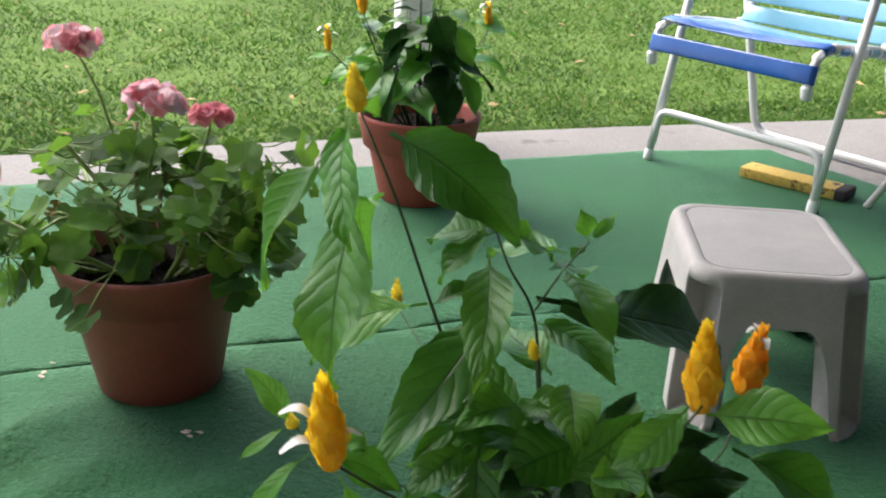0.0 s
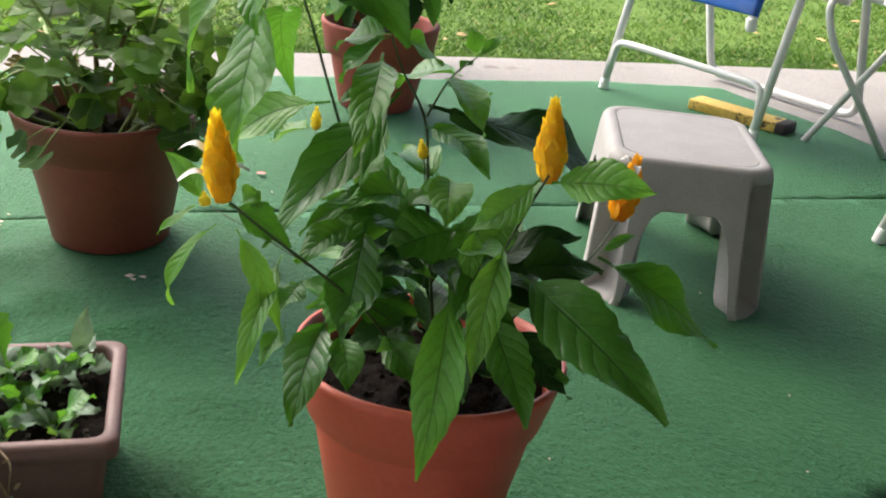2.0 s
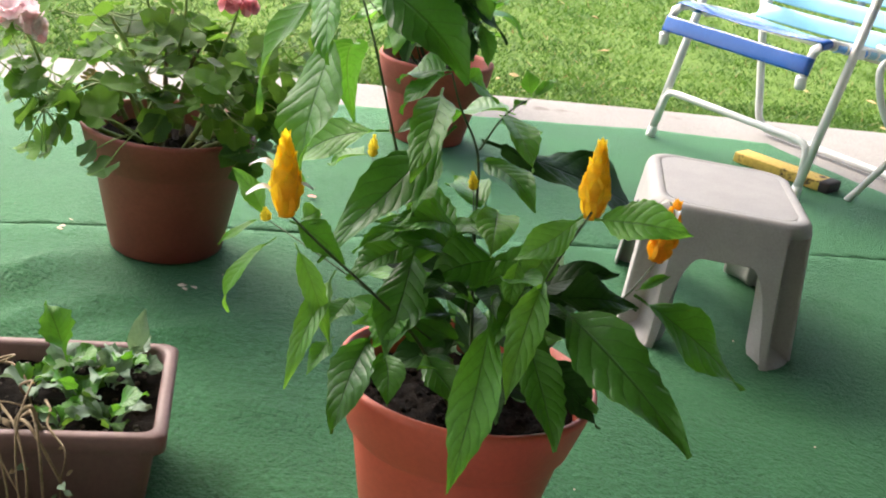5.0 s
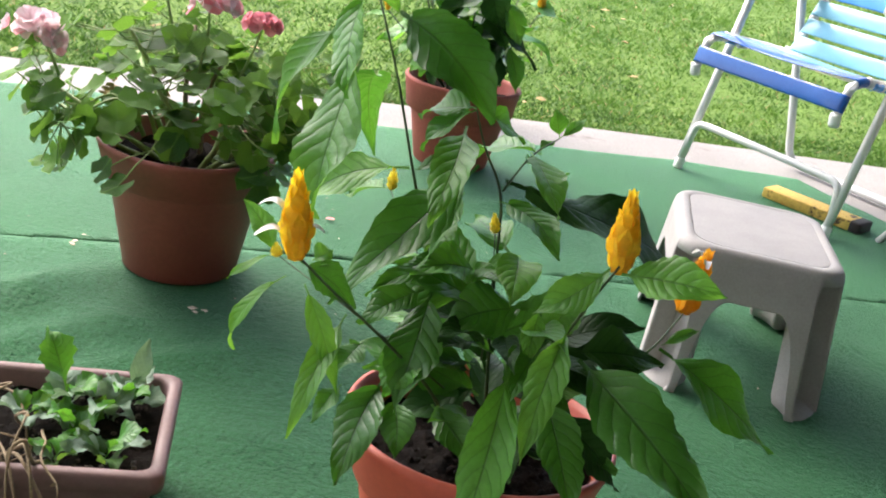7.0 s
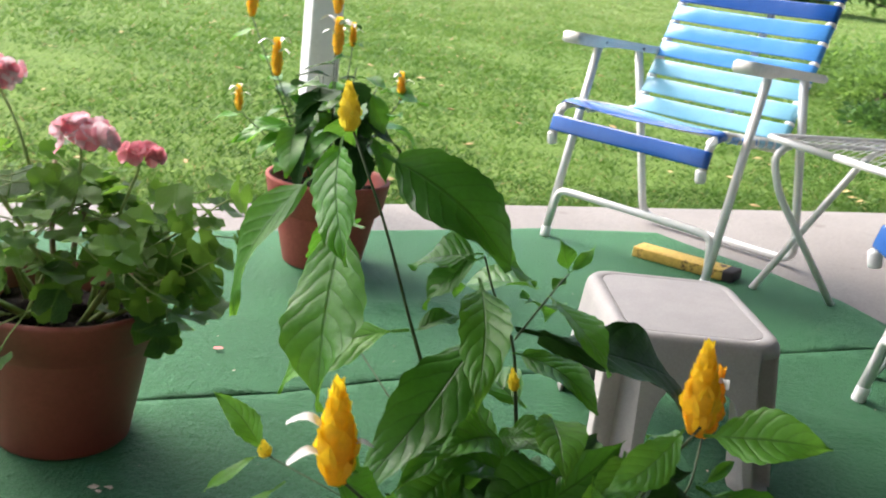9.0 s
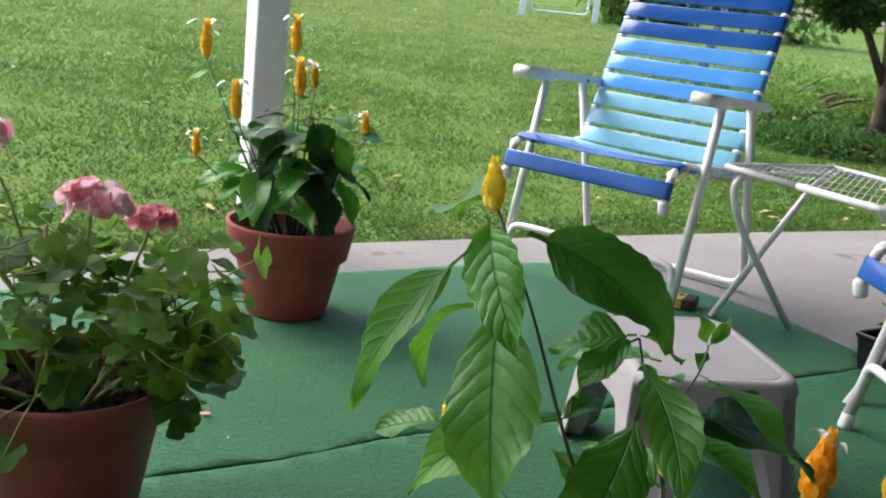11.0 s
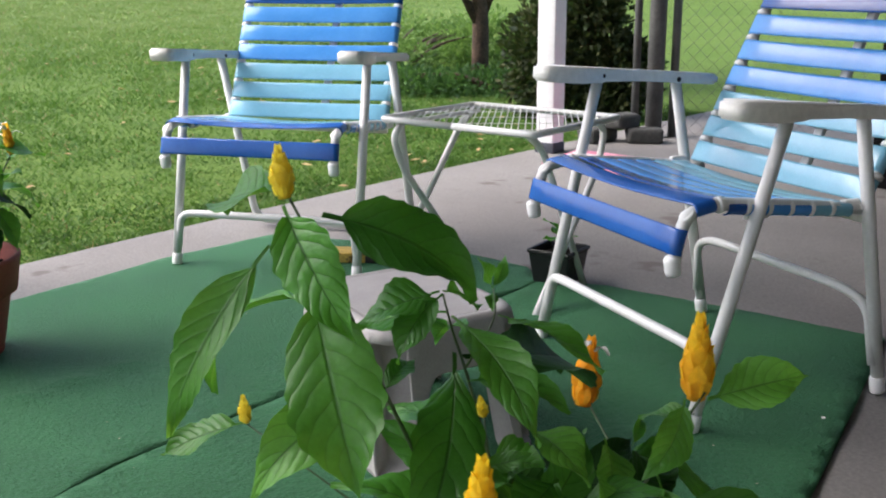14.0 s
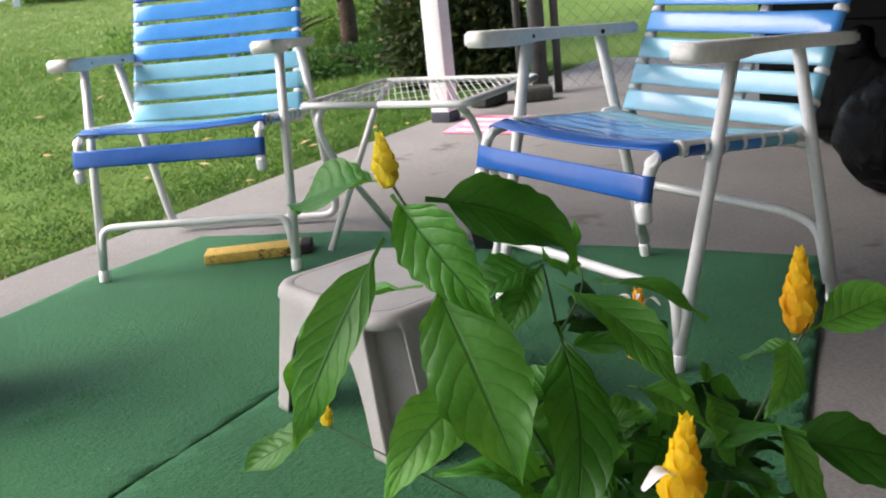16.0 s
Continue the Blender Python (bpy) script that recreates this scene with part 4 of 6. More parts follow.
def bin_bag(x, y, r, h, seed, label):
    """A filled bag: lumpy, creased, tied at the top."""
    bm = bmesh.new()
    bmesh.ops.create_uvsphere(bm, u_segments=44, v_segments=30, radius=1.0)
    for v in bm.verts:
        p = v.co.copy()
        f = (p.z + 1) / 2
        rad = (0.92 - 0.25 * f ** 3) * (1 + 0.13 * noise.noise(p * 2.1 + Vector((seed, 0, 0))) + 0.07 * noise.noise(p * 5.5 + Vector((0, seed, 0))) + 0.04 * noise.noise(p * 12))
        crease = 0.09 * abs(noise.noise(Vector((p.x * 6, p.y * 6, p.z * 2.5 + seed))))
        v.co = Vector((p.x * r * (rad - crease), p.y * r * (rad - crease), h * max(0, 0.5 + 0.62 * p.z) * 0.8))
        if f > 0.93:
            v.co.x *= 0.5
            v.co.y *= 0.5
            v.co.z += h * 0.10 * (f - 0.93) / 0.07
    b = thing("rubbish_bag", pose(x, y, -0.006, 0, 0, seed * 50), label, "rubbish bag")
    part("bag", bm, M_BAG, b)
    part("tied_neck", sweep(bmesh.new(), [(0, 0, h * 0.84), (0.02, 0.01, h * 0.93), (0.05, -0.02, h)], 0.03, 9, 0.07), M_BAG, b)
    return b


bin_bag(2.42, 0.84, 0.31, 0.42, 1, "shiny black filled rubbish bag on the concrete")
bin_bag(2.88, 1.34, 0.24, 0.34, 2, "black rubbish bag leaning by the dark wall")
bin_bag(2.75, 0.35, 0.36, 0.56, 3, "large black rubbish bag by the dark wall")


# ---- potted plants ----
def plain_pot(r_rim, r_base, h, band, lip, wall=0.006, wobble=0.0):
    """A flared pot: body, a broad band under the lip, open inside."""
    rb = r_base + (r_rim - 0.012 - r_base) * (h - band) / h
    prof = [(0, 0.004), (r_base * 0.6, 0.004), (r_base - 0.004, 0.0), (r_base, 0.004), (rb, h - band - 0.004), (rb + 0.0015, h - band), (rb + lip, h - band + 0.006), (r_rim - 0.002, h - 0.010), (r_rim, h - 0.005), (r_rim - 0.002, h), (r_rim - wall, h), (r_rim - wall - 0.003, h - 0.008), (rb - wall, h - band), (r_base - wall + 0.006, 0.02), (0, 0.02)]
    return lathe(prof, 64, wobble)


HX, HY = 0.235, -0.085
hero = thing("potted_plant", pose(HX, HY, 0.001), "yellow-spiked shrimp plant with glossy leaves in orange plastic pot", "potted plant")
part("pot", plain_pot(0.142, 0.086, 0.232, 0.070, 0.008, 0.006, 0.010), M_ORANGE_POT, hero, "orange-red plastic pot", at=pose(-0.007, 0.018, -0.002, -3, 0, 0))
part("soil", soil_disc(0.122, 0.195, 3), M_SOIL, hero, "dark crumbly soil", at=pose(-0.007, 0.018, 0, -3, 0, 0))


def h(x, y, z):
    return (x - HX, y - HY, z)


stem(hero, [h(.215, -.075, .19), h(.17, -.06, .32), h(.107, -.040, .473), h(.075, -.033, .56), h(.040, -.025, .635)], 0.0020, 0.0011)
stem(hero, [h(.240, -.070, .19), h(.215, -.05, .34), h(.196, -.015, .465), h(.172, -.036, .51), h(.160, -.043, .545)], 0.0019, 0.0009)
stem(hero, [h(.196, -.015, .465), h(.217, -.032, .512), h(.237, .008, .524)], 0.0011, 0.0007)
stem(hero, [h(.225, -.09, .19), h(.185, -.13, .29), h(.142, -.180, .355), h(.100, -.225, .41), h(.074, -.252, .447)], 0.0018, 0.0011)
stem(hero, [h(.255, -.09, .19), h(.285, -.13, .36), h(.31, -.155, .435), h(.325, -.170, .475)], 0.0018, 0.0011)
stem(hero, [h(.265, -.06, .19), h(.31, -.04, .28), h(.375, -.005, .330), h(.404, .085, .346)], 0.0017, 0.0011)
stem(hero, [h(.225, -.05, .19), h(.14, .05, .30), h(.044, .135, .385)], 0.0014, 0.0008)
stem(hero, [h(.215, -.06, .30), h(.21, -.04, .36), h(.20, -.04, .43)], 0.0012, 0.0007)
stem(hero, [h(.19, -.10, .28), h(.10, -.12, .34), h(.003, -.10, .372)], 0.0010, 0.0006)
spike(hero, h(.074, -.252, .446), h(.071, -.262, .518), 0.0150, [(0.46, 195, 0.026), (0.20, 225, 0.026), (0.30, 20, 0.016)], seed=2)
spike(hero, h(.325, -.160, .468), h(.321, -.164, .537), 0.0150, (), M_BRACT_DEEP, 3)
spike(hero, h(.404, .098, .346), h(.414, .100, .418), 0.0180, [(0.72, -10, 0.026), (0.80, 170, 0.022), (0.9, 120, 0.016)], M_BRACT_ORANGE, 4, 5)
spike(hero, h(.038, -.024, .634), h(.034, -.026, .672), 0.0105, (), M_BUD, 5, 5)
spike(hero, h(.044, .138, .386), h(.043, .140, .412), 0.0075, (), M_BUD, 6, 4)
spike(hero, h(.200, -.040, .43), h(.196, -.04, .448), 0.006, (), M_BUD, 7, 4)
spike(hero, h(.001, -.10, .371), h(-.002, -.098, .384), 0.007, (), M_BUD, 8, 4)
leaf(hero, (-0.169, 0.058, 0.617), (-0.051, 0.021, 0.543), 0.068, 0.20, (-0.31, -0.59, 0.75), M_HERO_DEEP)
leaf(hero, (-0.190, 0.030, 0.570), (-0.192, -0.057, 0.436), 0.073, 0.10, (-0.47, -0.74, 0.48), M_HERO_PALE)
leaf(hero, (-0.201, 0.052, 0.629), (-0.180, -0.029, 0.545), 0.047, 0.16, (-0.60, -0.67, 0.44), M_HERO)
leaf(hero, (-0.215, 0.045, 0.602), (-0.291, 0.085, 0.450), 0.043, 0.22, (-0.22, -0.56, 0.80), M_HERO_PALE)
leaf(hero, (-0.178, 0.060, 0.552), (-0.220, 0.225, 0.421), 0.050, 0.30, (-0.25, -0.20, 0.95), M_HERO)
leaf(hero, (-0.198, 0.062, 0.638), (-0.210, 0.195, 0.600), 0.050, 0.10, (-0.35, -0.35, 0.87), M_HERO_PALE)
leaf(hero, (-0.063, 0.045, 0.492), (-0.165, -0.066, 0.362), 0.056, 0.12, (-0.21, -0.65, 0.73), M_HERO_DEEP, fold=0.18)
leaf(hero, (-0.075, 0.042, 0.545), (-0.120, 0.034, 0.496), 0.031, 0.15, (-0.31, -0.57, 0.76), M_HERO)
leaf(hero, (-0.076, 0.046, 0.546), (-0.138, 0.072, 0.520), 0.042, 0.14, (-0.23, -0.36, 0.91), M_HERO)
leaf(hero, (-0.073, 0.046, 0.546), (-0.028, 0.068, 0.516), 0.032, 0.14, (0.10, -0.36, 0.91), M_HERO)
leaf(hero, (-0.078, 0.022, 0.533), (-0.073, -0.100, 0.472), 0.042, 0.12, (-0.14, -0.74, 0.66), M_HERO_PALE)
leaf(hero, (-0.018, 0.051, 0.515), (0.030, -0.036, 0.487), 0.038, 0.14, (0.36, -0.56, 0.75), M_HERO_PALE)
leaf(hero, (-0.039, 0.074, 0.474), (0.144, 0.172, 0.404), 0.100, 0.12, (0.27, -0.32, 0.91), M_HERO_DARK, fold=0.06, ends=(1.35, 0.75))
leaf(hero, (0.002, 0.095, 0.524), (-0.008, 0.102, 0.552), 0.019, 0.12, (0.13, -0.38, 0.90), M_HERO)
leaf(hero, (0.000, 0.090, 0.522), (-0.012, 0.070, 0.512), 0.012, 0.12, (0.04, -0.25, 0.97), M_HERO)
leaf(hero, (0.002, 0.095, 0.524), (0.024, 0.110, 0.548), 0.012, 0.10, (0.30, -0.35, 0.89), M_HERO)
leaf(hero, (-0.130, 0.040, 0.474), (-0.245, 0.055, 0.395), 0.048, 0.26, (-0.25, -0.53, 0.81), M_HERO_PALE)
leaf(hero, (-0.193, 0.220, 0.387), (-0.260, 0.275, 0.345), 0.040, 0.12, (-0.17, -0.33, 0.93), M_HERO_PALE)
leaf(hero, (-0.017, 0.145, 0.490), (-0.098, 0.200, 0.459), 0.046, 0.15, (-0.09, -0.27, 0.96), M_HERO)
leaf(hero, (-0.030, 0.115, 0.485), (0.000, 0.205, 0.440), 0.044, 0.15, (0.02, -0.24, 0.97), M_HERO)
leaf(hero, (-0.040, 0.065, 0.455), (0.035, 0.015, 0.430), 0.040, 0.18, (0.37, -0.43, 0.82), M_HERO)
leaf(hero, (-0.128, 0.045, 0.470), (-0.085, 0.075, 0.480), 0.022, 0.20, (-0.30, -0.49, 0.82), M_HERO_DEEP)
leaf(hero, (0.093, -0.085, 0.468), (0.177, -0.110, 0.482), 0.042, 0.12, (0.17, -0.69, 0.70), M_HERO_PALE)
leaf(hero, (0.083, -0.070, 0.465), (0.027, -0.090, 0.415), 0.032, 0.14, (0.14, -0.72, 0.68), M_HERO_PALE)
leaf(hero, (0.085, -0.080, 0.455), (0.065, -0.035, 0.440), 0.022, 0.12, (0.19, -0.70, 0.69), M_HERO_DEEP)
leaf(hero, (0.150, 0.095, 0.332), (0.287, 0.095, 0.248), 0.064, 0.14, (0.25, -0.44, 0.86), M_HERO_DEEP, fold=0.15)
leaf(hero, (0.075, -0.055, 0.368), (0.216, -0.163, 0.304), 0.066, 0.14, (0.16, -0.65, 0.75), M_HERO_DEEP, fold=0.15)
leaf(hero, (0.150, 0.075, 0.345), (0.185, 0.105, 0.360), 0.012, 0.20, (0.28, -0.44, 0.85), M_HERO)
leaf(hero, (0.065, -0.015, 0.352), (0.155, 0.025, 0.345), 0.048, 0.22, (0.28, -0.56, 0.78), M_HERO_DARK)
leaf(hero, (0.061, -0.067, 0.403), (0.051, -0.140, 0.298), 0.034, 0.10, (0.12, -0.69, 0.71), M_HERO_PALE)
leaf(hero, (0.030, -0.028, 0.396), (0.032, -0.060, 0.347), 0.021, 0.10, (0.15, -0.70, 0.70), M_HERO_PALE)
leaf(hero, (0.058, -0.001, 0.407), (0.036, -0.039, 0.368), 0.035, 0.14, (0.22, -0.67, 0.71), M_HERO_PALE)
leaf(hero, (0.055, -0.075, 0.335), (0.103, -0.140, 0.262), 0.044, 0.10, (0.13, -0.66, 0.74), M_HERO_DEEP)
leaf(hero, (0.019, -0.077, 0.359), (0.016, -0.166, 0.206), 0.046, 0.12, (0.06, -0.68, 0.73), M_HERO)
leaf(hero, (-0.098, -0.050, 0.293), (-0.109, -0.124, 0.212), 0.048, 0.16, (-0.12, -0.65, 0.75), M_HERO_DEEP)
leaf(hero, (-0.082, -0.072, 0.289), (-0.062, -0.113, 0.250), 0.033, 0.10, (-0.08, -0.67, 0.74), M_HERO_DEEP)
leaf(hero, (-0.046, -0.065, 0.288), (0.011, -0.098, 0.257), 0.032, 0.16, (0.01, -0.69, 0.72), M_HERO_DEEP)
leaf(hero, (-0.073, -0.026, 0.382), (-0.074, -0.104, 0.291), 0.051, 0.14, (-0.11, -0.69, 0.72), M_HERO_DEEP)
leaf(hero, (0.016, 0.006, 0.376), (-0.060, -0.038, 0.349), 0.053, 0.16, (-0.02, -0.73, 0.68), M_HERO_DEEP)
leaf(hero, (-0.073, -0.056, 0.340), (-0.085, -0.100, 0.302), 0.044, 0.12, (-0.10, -0.68, 0.72), M_HERO)
leaf(hero, (-0.065, 0.013, 0.393), (-0.127, -0.062, 0.377), 0.026, 0.25, (-0.20, -0.66, 0.73), M_HERO)
leaf(hero, (-0.071, 0.013, 0.398), (-0.108, -0.027, 0.397), 0.026, 0.20, (-0.23, -0.64, 0.73), M_HERO_DEEP)
leaf(hero, (-0.080, -0.027, 0.382), (-0.127, -0.073, 0.353), 0.040, 0.18, (-0.16, -0.67, 0.73), M_HERO)
leaf(hero, (-0.074, 0.055, 0.459), (-0.086, -0.018, 0.408), 0.023, 0.15, (-0.28, -0.60, 0.75), M_HERO)
leaf(hero, (-0.077, 0.044, 0.428), (-0.091, 0.002, 0.407), 0.044, 0.15, (-0.29, -0.58, 0.76), M_HERO_PALE)
leaf(hero, (-0.036, 0.030, 0.397), (-0.008, -0.009, 0.401), 0.044, 0.10, (-0.06, -0.74, 0.67), M_HERO)
leaf(hero, (-0.046, 0.026, 0.393), (-0.017, -0.005, 0.413), 0.018, 0.15, (-0.15, -0.71, 0.68), M_HERO)
leaf(hero, (-0.175, -0.116, 0.418), (-0.125, -0.096, 0.377), 0.030, 0.14, (-0.12, -0.68, 0.73), M_HERO_DEEP)
leaf(hero, (-0.235, -0.015, 0.372), (-0.285, 0.008, 0.412), 0.023, 0.10, (-0.19, -0.56, 0.80), M_HERO_PALE)
leaf(hero, (-0.238, -0.015, 0.373), (-0.283, -0.020, 0.335), 0.011, 0.20, (-0.19, -0.56, 0.81), M_HERO_PALE)
leaf(hero, (-0.212, -0.042, 0.366), (-0.267, -0.031, 0.263), 0.022, 0.26, (-0.18, -0.58, 0.80), M_HERO_PALE)
leaf(hero, (-0.172, -0.103, 0.392), (-0.119, -0.135, 0.312), 0.022, 0.12, (-0.11, -0.66, 0.74), M_HERO_PALE)
leaf(hero, (-0.135, -0.085, 0.365), (-0.147, -0.176, 0.280), 0.026, 0.22, (-0.12, -0.66, 0.74), M_HERO_PALE)
leaf(hero, (-0.121, -0.115, 0.312), (-0.135, -0.147, 0.284), 0.019, 0.12, (-0.09, -0.66, 0.75), M_HERO)
leaf(hero, (-0.168, -0.103, 0.416), (-0.153, -0.094, 0.427), 0.025, 0.12, (-0.13, -0.68, 0.72), M_HERO_PALE)
leaf(hero, (-0.118, -0.078, 0.338), (-0.128, -0.112, 0.321), 0.031, 0.12, (-0.12, -0.66, 0.74), M_HERO)
leaf(hero, (-0.015, 0.025, 0.260), (-0.115, -0.015, 0.300), 0.048, 0.20, (-0.23, -0.61, 0.76), M_HERO_DEEP)
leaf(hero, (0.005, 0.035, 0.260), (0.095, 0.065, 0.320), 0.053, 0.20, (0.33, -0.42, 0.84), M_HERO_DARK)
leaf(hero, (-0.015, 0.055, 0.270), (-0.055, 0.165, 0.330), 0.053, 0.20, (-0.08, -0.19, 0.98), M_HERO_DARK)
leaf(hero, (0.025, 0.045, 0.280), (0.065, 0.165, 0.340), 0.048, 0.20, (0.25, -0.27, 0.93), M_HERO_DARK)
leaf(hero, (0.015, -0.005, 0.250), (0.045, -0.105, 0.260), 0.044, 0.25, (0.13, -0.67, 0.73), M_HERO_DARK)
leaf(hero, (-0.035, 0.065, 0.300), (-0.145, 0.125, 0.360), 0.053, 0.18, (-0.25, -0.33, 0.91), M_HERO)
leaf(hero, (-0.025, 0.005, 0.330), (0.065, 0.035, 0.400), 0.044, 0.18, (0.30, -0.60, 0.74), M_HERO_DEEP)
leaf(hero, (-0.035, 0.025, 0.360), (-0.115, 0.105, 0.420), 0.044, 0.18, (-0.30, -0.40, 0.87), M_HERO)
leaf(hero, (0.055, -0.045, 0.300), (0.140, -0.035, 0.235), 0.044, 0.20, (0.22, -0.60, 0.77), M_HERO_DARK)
leaf(hero, (-0.020, 0.075, 0.400), (-0.075, 0.155, 0.400), 0.048, 0.18, (-0.13, -0.25, 0.96), M_HERO)
leaf(hero, (-0.035, 0.025, 0.390), (-0.095, -0.035, 0.400), 0.044, 0.20, (-0.21, -0.67, 0.71), M_HERO)
leaf(hero, (-0.005, 0.025, 0.420), (0.005, -0.055, 0.400), 0.040, 0.18, (0.10, -0.74, 0.67), M_HERO_PALE)
leaf(hero, (-0.045, -0.005, 0.370), (-0.135, 0.005, 0.370), 0.046, 0.20, (-0.24, -0.62, 0.75), M_HERO)
leaf(hero, (0.045, -0.015, 0.360), (0.025, -0.105, 0.330), 0.042, 0.18, (0.13, -0.69, 0.71), M_HERO)


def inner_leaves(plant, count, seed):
    """The crowded leaves low between the stems, darker in colour to deepen the shade there."""
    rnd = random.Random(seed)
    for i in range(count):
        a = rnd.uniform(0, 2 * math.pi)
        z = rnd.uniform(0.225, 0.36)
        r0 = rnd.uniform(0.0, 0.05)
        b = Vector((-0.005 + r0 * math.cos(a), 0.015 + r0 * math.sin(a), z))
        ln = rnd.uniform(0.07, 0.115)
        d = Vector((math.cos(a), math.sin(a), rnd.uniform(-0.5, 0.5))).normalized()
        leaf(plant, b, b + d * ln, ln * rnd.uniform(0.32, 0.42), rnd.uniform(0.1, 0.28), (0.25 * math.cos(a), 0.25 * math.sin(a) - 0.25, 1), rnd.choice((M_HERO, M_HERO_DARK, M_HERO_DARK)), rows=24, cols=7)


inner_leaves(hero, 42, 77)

# the same kind of plant in a banded clay pot by the post
PX, PY = -0.184, 1.605
back = thing("potted_plant", pose(PX, PY, 0.001), "yellow-spiked shrimp plant in banded clay pot by white post", "potted plant")
part("pot", plain_pot(0.155, 0.099, 0.222, 0.086, 0.015, 0.010), M_CLAY, back, "banded terracotta clay pot")
part("soil", soil_disc(0.138, 0.185, 9), M_SOIL, back)


def upright_plant(plant, shoots, seed):
    """Shoots from one pot: each a bent stem with paired leaves and a spike on top."""
    rnd = random.Random(seed)
    for (x, y, z), size, n, has in shoots:
        root = Vector((x * 0.15, y * 0.15, 0.18))
        top = Vector((x, y, z))
        mid = root.lerp(top, 0.5) + Vector((x * 0.05, y * 0.05, 0.02))
        stem(plant, [root, mid, top], 0.003, 0.0016)
        if has:
            spike(plant, top, top + Vector((rnd.uniform(-.006, .006), rnd.uniform(-.006, .006), size)), size * 0.165, [(0.80, 200, size * 0.52), (0.78, -10, size * 0.48), (0.55, 100, size * .4), (0.5, 250, size * .4)], M_BACK_BRACT, rnd.randrange(99), 6, 0.42)
        for i in range(n):
            f = 0.30 + 0.62 * i / max(1, n - 1)
            b = root.lerp(mid, f * 2) if f < 0.5 else mid.lerp(top, f * 2 - 1)
            a = i * 1.9 + rnd.uniform(-0.5, 0.5) + x * 9
            ln = rnd.uniform(0.135, 0.20) * (1.1 - 0.45 * f) * (0.85 if has else 1.1)
            d = Vector((math.cos(a), math.sin(a), rnd.uniform(-0.45, 0.35) if has else rnd.uniform(-0.95, 0.1)))
            end = b + d.normalized() * ln
            end.z = max(end.z, 0.245)
            leaf(plant, b, end, ln * (rnd.uniform(0.22, 0.34) if has else rnd.uniform(0.42, 0.54)), rnd.uniform(0.1, 0.24), (0.3 * math.cos(a), 0.3 * math.sin(a) - 0.2, 1), rnd.choice((M_HERO, M_HERO, M_HERO_DARK, M_HERO_PALE)), rows=18, cols=5)


upright_plant(back, [((-.225, .05, .585), .085, 4, True), ((-.020, .07, .615), .085, 5, True), ((0.000, -.02, .525), .085, 6, True), ((.032, .0, .545), .055, 3, True), ((-.140, -.03, .460), .085, 6, True), ((.160, .02, .430), .065, 4, True), ((-.225, -.03, .365), .060, 4, True), ((.05, -.04, .50), .05, 7, False), ((-.04, .05, .46), .05, 6, False), ((.10, .03, .46), .05, 7, False), ((-.11, -.05, .42), .05, 6, False)], 11)
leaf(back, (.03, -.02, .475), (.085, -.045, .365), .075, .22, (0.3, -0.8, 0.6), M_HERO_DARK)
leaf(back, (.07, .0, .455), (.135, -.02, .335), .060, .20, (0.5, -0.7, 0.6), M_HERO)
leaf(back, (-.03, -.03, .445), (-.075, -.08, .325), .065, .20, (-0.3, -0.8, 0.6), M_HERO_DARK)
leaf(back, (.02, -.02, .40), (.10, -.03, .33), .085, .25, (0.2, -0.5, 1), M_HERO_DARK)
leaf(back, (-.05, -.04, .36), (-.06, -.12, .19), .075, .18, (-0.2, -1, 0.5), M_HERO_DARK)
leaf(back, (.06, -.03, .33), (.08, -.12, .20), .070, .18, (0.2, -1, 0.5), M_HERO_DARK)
leaf(back, (.09, .0, .34), (.15, -.05, .23), .055, .15, (0.6, -0.7, 0.5), M_HERO)
leaf(back, (-.10, .0, .34), (-.235, -.05, .285), .055, .15, (-0.2, -0.5, 1), M_HERO)

# geranium
GX, GY = -0.434, 0.575
ger = thing("potted_plant", pose(GX, GY, 0.001), "pink geranium with scalloped leaves in a large red-brown plastic pot", "potted plant")
part("pot", plain_pot(0.153, 0.099, 0.232, 0.068, 0.009, 0.006, 0.004), M_BROWN_POT, ger, "red-brown plastic pot")
part("soil", soil_disc(0.134, 0.192, 21, 0.012), M_SOIL, ger, "dry dark soil")


def round_leaf(seed):
    """A fan-shaped leaf with shallow lobes and a ruffled rim, unit radius."""
    rnd = random.Random(seed)
    bm = bmesh.new()
    uv = bm.loops.layers.uv.new("UVMap")
    n = 26
    c = bm.verts.new((0, 0, 0))
    rings = []
    ph = rnd.uniform(0, 6)
    for rr in (0.5, 1.0):
        ring = []
        for k in range(n):
            a = math.radians(-160 + 320 * k / (n - 1))
            lobes = 1 + 0.09 * math.cos(a * 6) + 0.03 * math.cos(a * 17)
            q = rr * (lobes if rr == 1 else 1) * rnd.uniform(0.96, 1.04)
            ring.append(bm.verts.new((q * math.cos(a), q * math.sin(a), 0.16 * q * q + 0.10 * q * math.sin(3 * a + ph) - 0.06 * (rr == 1) * abs(math.cos(a * 3)))))
        rings.append(ring)
    for k in range(n - 1):
        f = bm.faces.new((c, rings[0][k], rings[0][k + 1]))
        for lp, q in zip(f.loops, ((0.5, 0), (k / n, 0.5), ((k + 1) / n, 0.5))):
            lp[uv].uv = q
        f = bm.faces.new((rings[0][k], rings[1][k], rings[1][k + 1], rings[0][k + 1]))
        for lp, q in zip(f.loops, ((k / n, 0.5), (k / n, 1), ((k + 1) / n, 1), ((k + 1) / n, 0.5))):
            lp[uv].uv = q
    bmesh.ops.recalc_face_normals(bm, faces=bm.faces)
    me = bpy.data.meshes.new("leaf")
    bm.to_mesh(me)
    bm.free()
    return me


